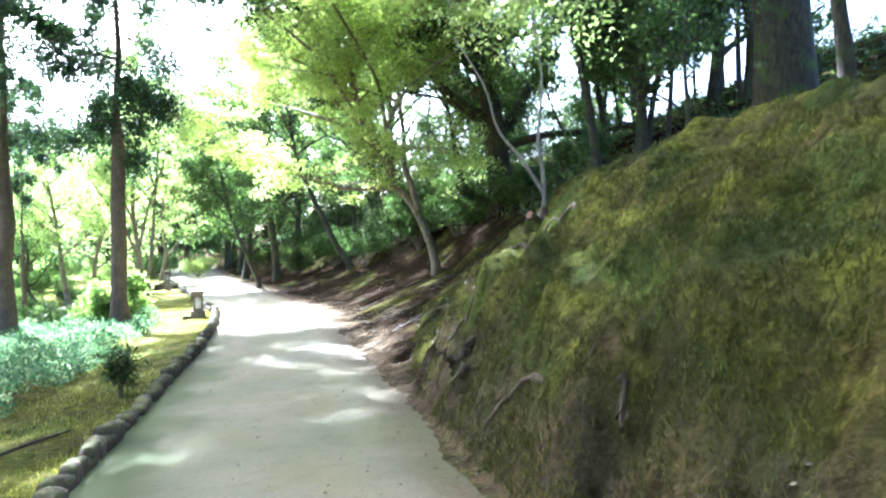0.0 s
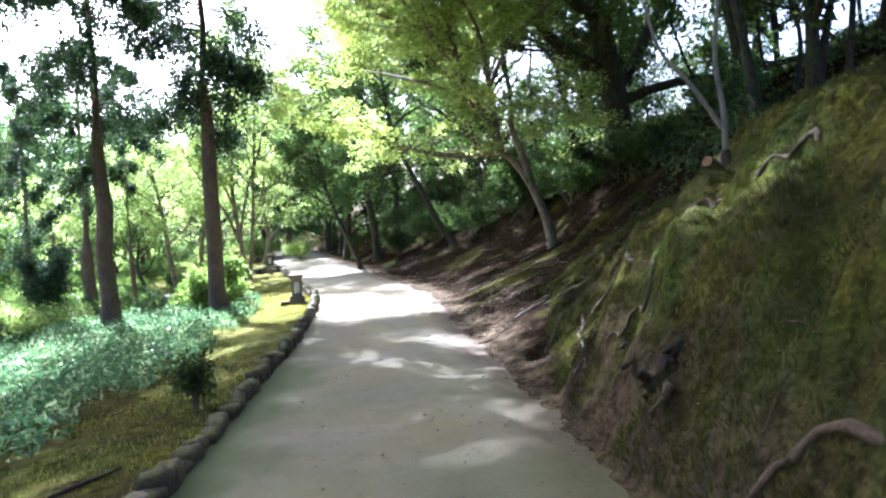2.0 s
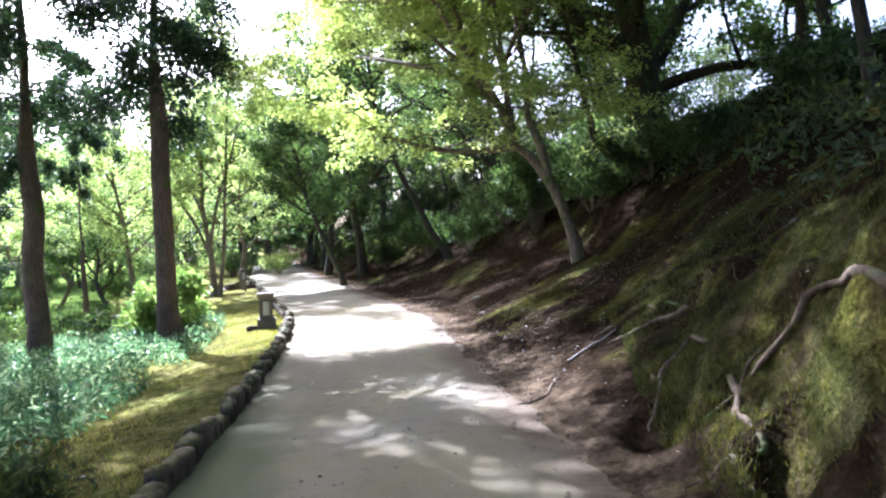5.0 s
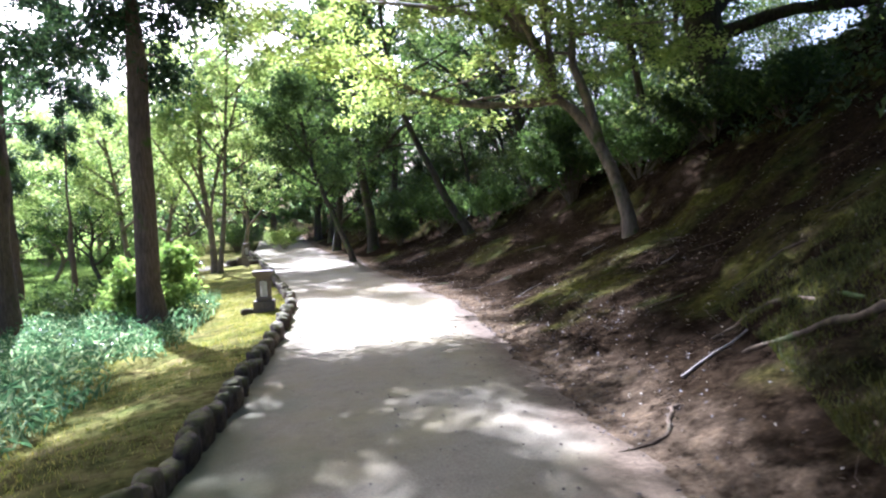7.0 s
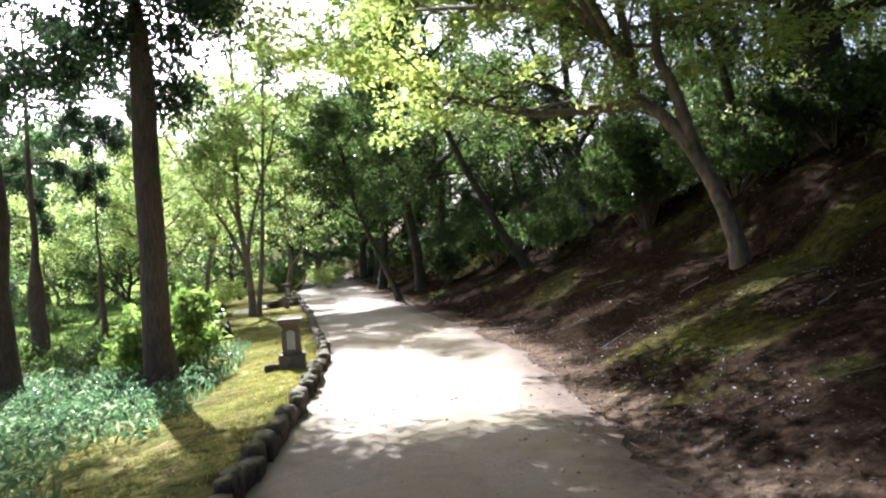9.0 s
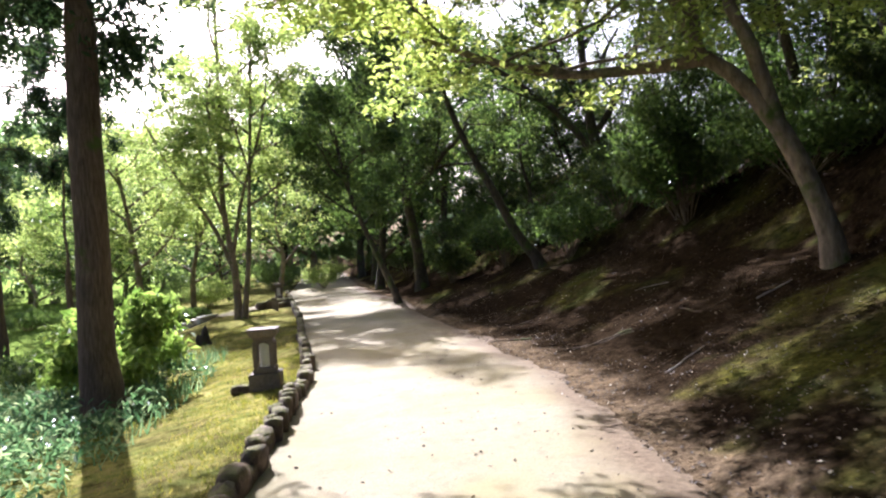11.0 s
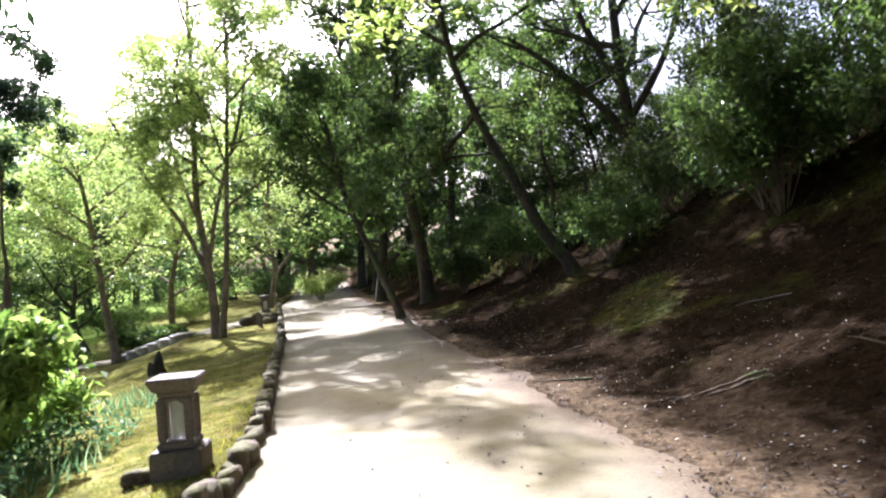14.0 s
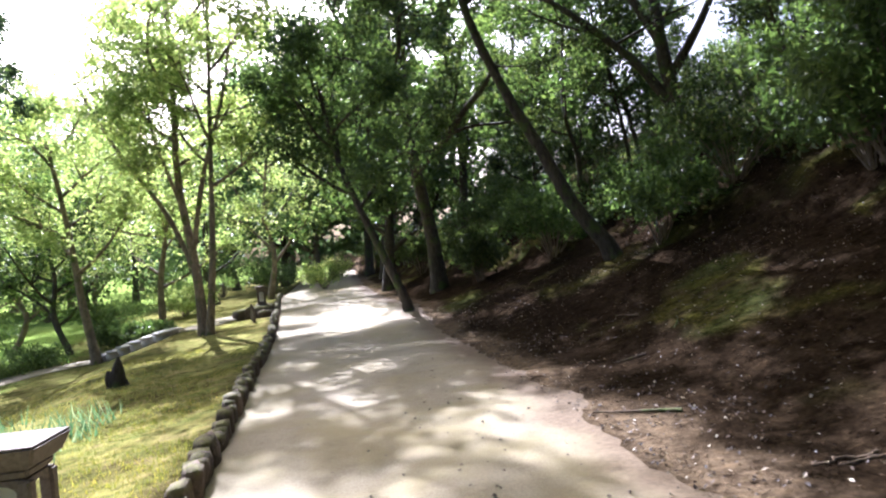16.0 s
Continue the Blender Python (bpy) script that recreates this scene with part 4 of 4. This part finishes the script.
ROOTS = [
    ([(0.33, 7.59), (0.29, 7.58), (0.22, 7.7), (0.09, 7.72), (-0.02, 7.8)], 0.05),
    ([(0.36, 8.33), (0.33, 8.83), (0.38, 9.65), (0.21, 9.76), (0.02, 9.8)], 0.09),
    ([(0.13, 10.43), (0.03, 11.27), (-0.23, 11.15), (-0.4, 10.77), (-0.5, 10.55)], 0.07),
    ([(0.12, 12.28), (-0.08, 12.94), (-0.36, 13.34), (-0.63, 13.27)], 0.05),
    ([(-0.04, 10.02), (-0.11, 9.75), (-0.15, 9.28), (-0.13, 9.22)], 0.08),
    ([(-0.29, 9.21), (-0.4, 9.29), (-0.59, 9.26)], 0.035),
    ([(0.08, 7.65), (0.15, 7.59), (0.04, 6.98)], 0.03),
    ([(-0.12, 7.97), (-0.21, 8.15), (-0.31, 8.27)], 0.035),
    ([(-1.08, 12.39), (-1.27, 11.97), (-1.58, 11.8)], 0.05),
    ([(1.09, 8.35), (1.01, 8.69), (0.8, 8.71), (0.63, 8.78)], 0.08),
    ([(2.21, 13.0), (1.89, 12.62), (1.6, 12.44), (0.64, 10.53)], 0.045),
    ([(0.71, 4.8), (0.61, 5.02), (0.48, 5.15), (0.38, 5.15), (0.28, 5.2)], 0.08),
    ([(1.39, 7.05), (1.23, 7.39), (1.13, 7.64)], 0.06),
    ([(1.0, 3.84), (0.99, 3.79), (0.99, 3.77)], 0.06),
    ([(0.15, 12.15), (-0.09, 12.3), (-0.32, 12.55), (-0.55, 12.79)], 0.09),
    ([(-2.48, 21.89), (-2.93, 21.98), (-3.34, 21.98)], 0.05),
    ([(-3.08, 22.06), (-3.31, 22.02), (-3.47, 21.99)], 0.04),
    ([(-2.47, 21.73), (-2.78, 21.82), (-3.06, 21.91)], 0.05)]
rng = random.Random(77)
for k in range(26):
    ry0 = rng.uniform(3.0, 16.0)
    rx0 = plan(ry0, 3) + rng.uniform(0.15, 1.8)
    a0 = rng.uniform(-0.5, 2.2)
    run, pts = rng.uniform(0.5, 1.3), []
    for q in range(4):
        pts.append((rx0 - math.cos(a0) * run * q / 3, ry0 + math.sin(a0) * run * q / 3))
        a0 += rng.uniform(-0.5, 0.5)
    ROOTS.append((pts, rng.uniform(0.008, 0.022)))


def build_roots():
    """Roots that run over the steep bank."""
    for k, (pts, r) in enumerate(ROOTS):
        r *= 0.42
        P = smooth_line(pts, 18)
        rng = np.random.RandomState(k)
        P = P + 0.008 * rng.randn(18, 2) + np.stack([np.sin(np.arange(18) * 0.9 + k), np.cos(np.arange(18) * 0.7 + 2 * k)], 1) * 0.02
        Z = ground_z(P[:, 0], P[:, 1]) + r * 0.1
        Z = np.minimum(np.convolve(np.pad(Z, 1, mode="edge"), np.ones(3) / 3, "valid"), Z + r * 0.6)
        R = r * np.linspace(1, 0.45, 18) * (1 + 0.15 * np.sin(np.arange(18) * 1.3 + k))
        Z[0] -= r * 1.5
        Z[-1] -= r * 1.2
        ob = new("root", tube_mesh("root", [tube(np.c_[P, Z], R, 9, 0.07, k)], M_ROOT))
        tagged(ob, "bare twisting tree root on the mossy bank", "root", "roots on the bank")


def make_gnarled_stump():
    """The broken dark stump that stands out of the bank."""
    st = thing("gnarled_stump", at(0.22, 6.35, -0.05), "broken grey-brown gnarled stump with a hollow beside the path", "stump")
    for pts, r in (([(0, 0, -0.15), (-0.05, 0, 0.05), (-0.02, 0, 0.2), (0.05, 0.02, 0.32)], [0.13, 0.11, 0.09, 0.03]), ([(-0.1, -0.05, -0.1), (-0.18, -0.06, 0.04), (-0.28, -0.05, 0.1), (-0.36, -0.05, 0.17)], [0.07, 0.06, 0.045, 0.03]),
                   ([(0.05, -0.1, -0.1), (0.0, -0.2, 0.0), (-0.12, -0.3, -0.02), (-0.2, -0.42, -0.12)], [0.06, 0.05, 0.04, 0.02]), ([(-0.1, 0.05, -0.05), (-0.2, 0.05, -0.2), (-0.24, 0.02, -0.4)], [0.06, 0.05, 0.02]),
                   ([(0.05, 0.1, -0.1), (0.08, 0.12, 0.12), (0.16, 0.15, 0.24)], [0.07, 0.05, 0.015])):
        P = smooth_line(pts, 10)
        P = P * 0.72
        part("snag", tube_mesh("snag", [tube(P + 0.022 * np.random.RandomState(len(pts)).randn(10, 3), np.interp(np.linspace(0, 1, 10), np.linspace(0, 1, len(r)), r) * 0.6, 11, 0.28, len(pts))], M_ROOT), st)


def make_stump():
    st = thing("tree_stump", at(1.40, 9.55, 0.0), "cut red-brown stump with two pale young stems on the mossy bank", "stump")
    part("root_collar", tube_mesh("root_collar", [tube(smooth_line([(0, 0, -0.25), (0, 0, -0.02), (0.02, 0, 0.12), (0.02, 0, 0.22)], 6), [0.24, 0.17, 0.1, 0.075, 0.055, 0.045], 11, 0.12, 2)], M_ROOT), st)
    part("cut_branch", tube_mesh("cut_branch", [tube(smooth_line([(0.02, 0.02, -0.06), (-0.1, -0.08, 0.03), (-0.2, -0.18, 0.1)], 5), [0.085, 0.08, 0.07, 0.065, 0.06], 12, 0.05, 5)], M_ROOT), st)
    bm = bmesh.new()
    bmesh.ops.create_circle(bm, cap_ends=True, segments=14, radius=0.058)
    bmesh.ops.transform(bm, matrix=look((-0.205, -0.186, 0.104), (-0.1, -0.08, 0.03)), verts=bm.verts[:])
    part("cut_face", bm, st, "pale orange-brown sawn face", M_CUT)
    for pts, r in (([(0.02, 0, 0.1), (0.02, 0, 0.6), (-0.05, 0, 1.2), (0.02, 0.05, 2.0), (-0.1, 0.1, 3.0)], 0.035), ([(0.0, 0, 0.45), (-0.3, -0.05, 0.9), (-0.62, -0.1, 1.3), (-0.8, -0.1, 1.9), (-1.2, 0, 2.6)], 0.028)):
        part("shoot", tube_mesh("shoot", [tube(smooth_line(pts, 14), r * np.linspace(1, 0.35, 14), 7, 0.04, 3)], M_BARK_PALE), st, "pale bare shoot")
    rng = np.random.RandomState(4)
    C = np.array([[-0.1, 0.1, 3.0]]) + rng.randn(1500, 3) * np.array([0.6, 0.6, 0.35])
    part("foliage", mesh_from("foliage", leaf_cards(C, 0.09, rng, 0.4), 1500, 4, None, M_LIGHT), st)


# ---- undergrowth, grass and litter ----


def scatter(name, n, xfun, y0, y1, seed, size, mat, label, flat=0.0, lift=0.01, narrow=0.5, keep=None, droop=0.0):
    rng = np.random.RandomState(seed)
    y = rng.rand(n) * (y1 - y0) + y0
    x = xfun(y, rng.rand(n))
    if keep is not None:
        m = keep(x, y, rng)
        x, y = x[m], y[m]
    n = len(x)
    C = np.stack([x, y, ground_z(x, y) + lift * (0.3 + rng.rand(n))], 1)
    return tagged(part(name, mesh_from(name, leaf_cards(C, size, rng, flat, droop, narrow), n, 4, None, mat)), label, "", "", "stuff")


def blades(name, n, xfun, y0, y1, seed, height, mat, label, keep=None, width=0.008):
    rng = np.random.RandomState(seed)
    y = rng.rand(n) * (y1 - y0) + y0
    x = xfun(y, rng.rand(n))
    if keep is not None:
        m = keep(x, y, rng)
        x, y = x[m], y[m]
    n = len(x)
    C = np.stack([x, y, ground_z(x, y) - 0.01], 1)
    a = rng.rand(n) * 6.28
    s = np.stack([np.cos(a), np.sin(a), 0 * a], 1) * width * (0.6 + 0.9 * rng.rand(n, 1))
    h = height * (0.5 + rng.rand(n, 1))
    bend = np.stack([rng.randn(n), rng.randn(n), 0 * a], 1) * 0.35 * h
    V = np.stack([C - s, C + s, C + bend + np.array([0, 0, 1]) * h], 1).reshape(-1, 3)
    return tagged(part(name, mesh_from(name, V, n, 3, None, mat)), label, "", "", "stuff")


def build_cover():
    keep_patch = lambda x, y, r: wob(x, y, 1.3, 6) + r.randn(len(x)) * 0.35 > -0.15
    scatter("leaf_litter", 32000, lambda y, u: plan(y, 2) - 0.15 + u ** 1.3 * 7.5, 2, 36, 31, 0.034, M_LITTER, "dry brown leaves scattered over the bank", 0.85, 0.012, 0.55,
            keep=lambda x, y, r: r.rand(len(x)) < np.where(y < 12, 0.12, np.clip(0.55 + fbm(x, y, 1.5, 3), 0.1, 1)))
    rng = np.random.RandomState(36)
    n = 60000
    y = rng.rand(n) ** 1.2 * 44 + 12
    x = plan(y, 3) + 1.8 + rng.rand(n) * 15
    m = fbm(x, y, 1.4, 5) + 0.25 * rng.randn(n) > 0.02
    x, y = x[m], y[m]
    C = np.stack([x, y, ground_z(x, y) + 0.04 + 0.75 * rng.rand(len(x)) * np.clip(0.1 + 1.6 * fbm(x, y, 1.4, 5), 0.05, 1.1)], 1)
    tagged(part("undergrowth", mesh_from("undergrowth", leaf_cards(C, 0.15, rng, 0.3, 0.2, 0.45), len(x), 4, None, M_DARK)), "dark low undergrowth over the hillside", "", "", "stuff")
    scatter("path_litter", 170, lambda y, u: plan(y, 1) + (plan(y, 2) - plan(y, 1)) * u ** 0.6, 3, 26, 32, 0.036, M_LITTER, "few dry leaves on the sand path", 0.9, 0.03, 0.6)
    blades("moss", 230000, lambda y, u: plan(y, 3) + u ** 1.3 * 5.0, 2.0, 14.0, 33, 0.045, M_MOSSB, "yellow-green moss on the steep bank", lambda x, y, r: fbm(x, y, 0.9, 4) * 0.8 + fbm(x, y, 0.25, 9) * 0.8 + 0.15 * r.randn(len(x)) > -0.05, 0.005)
    blades("lawn_grass", 90000, lambda y, u: plan(y, 1) - 0.2 - u ** 1.4 * 6, 2.5, 32, 34, 0.042, M_GRASS, "short thin grass beside the kerb", keep_patch, 0.006)
    # low leafy cover on the valley side
    rng = np.random.RandomState(35)
    n = 50000
    y = rng.rand(n) * 21 + 2
    x = plan(y, 1) - 1.75 - np.abs(wob(y, y, 2.0)) * 0.5 - rng.rand(n) ** 0.9 * 8.0
    h = (0.12 + 0.3 * rng.rand(n)) * np.clip((plan(y, 1) - 1.5 - x) / 0.8, 0.3, 1) * (1 + 0.4 * wob(x, y, 0.7, 2))
    C = np.stack([x, y, ground_z(x, y) + h], 1)
    tagged(part("ground_cover", mesh_from("ground_cover", leaf_cards(C, 0.125, rng, 0.4, 0.25, 0.32), n, 4, None, M_COVER)), "blue-green leafy ground cover beside the path", "", "", "stuff")


def build_sticks():
    rng = random.Random(41)
    for k in range(26):
        y = rng.uniform(4, 27)
        x = plan(y, 2) + rng.uniform(-0.1, 3.2)
        a, ln, r = rng.uniform(0, 3.1), rng.uniform(0.15, 0.7), rng.uniform(0.006, 0.018)
        P = np.array([(x + math.cos(a) * ln * q / 4 + rng.uniform(-0.02, 0.02), y + math.sin(a) * ln * q / 4 + rng.uniform(-0.02, 0.02), 0) for q in range(5)])
        P[:, 2] = ground_z(P[:, 0], P[:, 1]) + r
        ob = new("stick", tube_mesh("stick", [tube(P, r * np.linspace(1, 0.5, 5), 6, 0.08, k)], M_BARK_PALE if k % 4 == 0 else M_ROOT))
        tagged(ob, "dry fallen stick among leaves on the bank", "stick", "fallen sticks")
    P = smooth_line([(-4.45, 5.6), (-4.1, 6.0), (-3.92, 6.45), (-3.8, 6.9)], 10)
    fallen = new("fallen_branch", tube_mesh("fallen_branch", [tube(np.c_[P, ground_z(P[:, 0], P[:, 1]) + 0.015], 0.024 * np.linspace(1, 0.5, 10), 8, 0.1, 3)], M_ROOT))
    tagged(fallen, "dark fallen branch on the mossy ground beside the kerb", "branch")
    rng = np.random.RandomState(43)
    n = 900
    y = rng.rand(n) * 28 + 2
    x = plan(y, 1) + 0.1 + (plan(y, 2) - plan(y, 1)) * rng.rand(n) ** 0.55
    C = np.stack([x, y, base_z(y) + CROSS * x + 0.024], 1)
    s = 0.006 + 0.012 * rng.rand(n, 1) ** 2
    D = np.array([[1, 0, 0], [0, 1, 0], [-1, 0, 0], [0, -1, 0], [0, 0, 0.8]], float)
    V = (C[:, None] + D[None] * s[:, None] * (0.7 + 0.6 * rng.rand(n, 5, 1))).reshape(-1, 3)
    F = np.array([[0, 1, 4], [1, 2, 4], [2, 3, 4], [3, 0, 4]])
    L = (np.arange(n)[:, None, None] * 5 + F[None]).reshape(-1)
    tagged(part("grit", mesh_from("grit", V, n * 4, 3, L, M_GRANITE)), "loose dark grit on the sand path", "", "", "stuff")


def build_tall_grass():
    blades("tall_grass", 9000, lambda y, u: plan(y, 1) - 1.8 - u * 5.5, 12, 26, 37, 0.22, M_COVER, "tufts of tall fresh grass by the cedar",
           lambda x, y, r: fbm(x, y, 1.0, 14) + 0.2 * r.randn(len(x)) > 0.1, 0.012)


def make_bush(at_, r, h, leaves, mat, seed, label, size=0.1, name="bush", group="", flat=0.2):
    rng = np.random.RandomState(seed)
    bush = thing(name, at_, label, "bush", group)
    stems, tips = [], []
    for k in range(max(6, int(r * 14))):
        a, q = rng.rand() * 6.28, rng.rand() ** 0.6
        top = np.array([math.cos(a) * r * q, math.sin(a) * r * q, h * (0.55 + 0.5 * rng.rand()) * (1 - 0.3 * q)])
        P = smooth_line([(math.cos(a) * 0.05, math.sin(a) * 0.05, -0.05), top * np.array([0.45, 0.45, 0.6]), top], 6)
        stems.append(tube(P, 0.012 * np.linspace(1, 0.4, 6), 5, 0))
        tips += [P[3], P[4], P[5], P[5]]
    part("stem", tube_mesh("stem", stems, M_BARK), bush)["kind"] = "stuff"
    tips = np.array(tips)
    C = tips[rng.randint(0, len(tips), leaves)] + rng.randn(leaves, 3) * np.array([0.13, 0.13, 0.11]) * (0.6 + r * 0.5)
    C[:, 2] = np.maximum(C[:, 2], 0.02)
    part("foliage", mesh_from("foliage", leaf_cards(C, size, rng, flat, 0.55, 0.42), leaves, 4, None, mat), bush)
    return bush


def build_bushes():
    make_bush(at(-10.2, 21.4), 1.0, 1.65, 4600, M_BRIGHT, 1, "bright leafy bush with large drooping leaves beside the cedar", 0.17, "leafy_bush", flat=0.45)
    make_bush(at(-11.6, 22.3), 0.8, 0.9, 2200, M_BRIGHT, 2, "bright low bush with large leaves on the lawn", 0.17, "leafy_bush", flat=0.45)
    make_bush(at(-4.1, 8.7), 0.2, 0.62, 900, M_DARK, 3, "small dark shrub beside the kerb", 0.07, "small_shrub")
    dark = [(-4.5, 40, 1.6, 2.6), (-2.5, 39, 1.7, 2.8), (-6.8, 43.5, 1.6, 2.6), (-0.5, 38.5, 1.8, 2.8), (-3.4, 30.5, 1.3, 1.8), (0.5, 24.2, 1.4, 1.6), (1.8, 22.6, 1.2, 1.5), (-1.0, 27.5, 1.5, 2.0), (-5.6, 35.2, 1.5, 2.0), (-7.8, 36.8, 1.0, 1.5), (2.6, 20.8, 1.1, 1.2), (-8.0, 41.5, 1.6, 2.2), (-2.0, 31.0, 1.6, 2.2), (1.5, 27.0, 1.8, 2.2), (3.8, 17.0, 1.2, 1.2), (-11.6, 45, 1.6, 2.2), (3.5, 30, 2.0, 3.0), (2.0, 34, 2.2, 3.4), (6, 32, 2.2, 3.2), (0, 37, 2.2, 3.2)]
    for i, (x, y, r, h) in enumerate(dark):
        make_bush(at(x, y, -0.05), r, h, 4500, M_GREEN if i % 3 else M_DARK, 50 + i, "dense dark green shrub on the shaded bank", 0.13, "shrub", "shrubs on the bank")
    make_bush(at(-23.0, 35.8, -0.05), 1.7, 0.75, 5000, M_GREEN, 92, "low rounded dark green clipped hedge on the lawn", 0.12, "clipped_hedge")
    make_bush(at(-0.9, 27.0, -0.1), 1.7, 2.9, 7000, M_GREEN, 91, "tall loose yellow-green shrub on the bank", 0.14, "tall_shrub")
    make_bush(at(-17.2, 23.1, -0.05), 1.1, 3.2, 8000, M_CEDAR, 95, "dense dark conical evergreen behind the cedars", 0.13, "dark_conifer")
    for i, (x, y, r, h) in enumerate(((-18.0, 21.5, 1.6, 0.7), (-18.6, 24.8, 1.7, 0.75), (-19.2, 28.0, 1.6, 0.7))):
        make_bush(at(x, y, -0.05), r, h, 3500, M_DARK, 96 + i, "low spreading dark evergreen behind the ground cover", 0.11, "low_shrub", "low shrubs behind the cover")
    far = [(-21, 38.5, 1.2, 0.9), (-22, 44, 1.5, 1.3), (-26, 44, 1.8, 1.2), (-18, 50, 1.6, 1.4), (-31, 42, 1.8, 1.0), (-17.5, 21.5, 1.5, 1.2), (-14.5, 24.5, 1.2, 0.8), (-20, 27, 1.6, 1.2), (-18.9, 37.3, 0.8, 0.6), (-23.5, 55, 2, 2), (-21, 64, 2.5, 3), (-30.5, 55, 2.4, 2.6), (-22.5, 52.5, 2.2, 1.8), (-36.5, 52, 2.4, 2.4), (-28.5, 58, 2.6, 3.0), (-41, 50, 2.4, 2.6)]
    for i, (x, y, r, h) in enumerate(far):
        make_bush(at(x, y), r, h, 3000, M_LIGHT if i % 2 and i < 7 else M_GREEN, 70 + i, "rounded green shrub on the lawn", 0.15, "shrub", "shrubs on the lawn")


build_trees()
build_lanterns()
make_stump()
build_bushes()
build_valley_side()
build_roots()
build_tall_grass()
build_sticks()
make_gnarled_stump()
build_cover()
build_kerb()
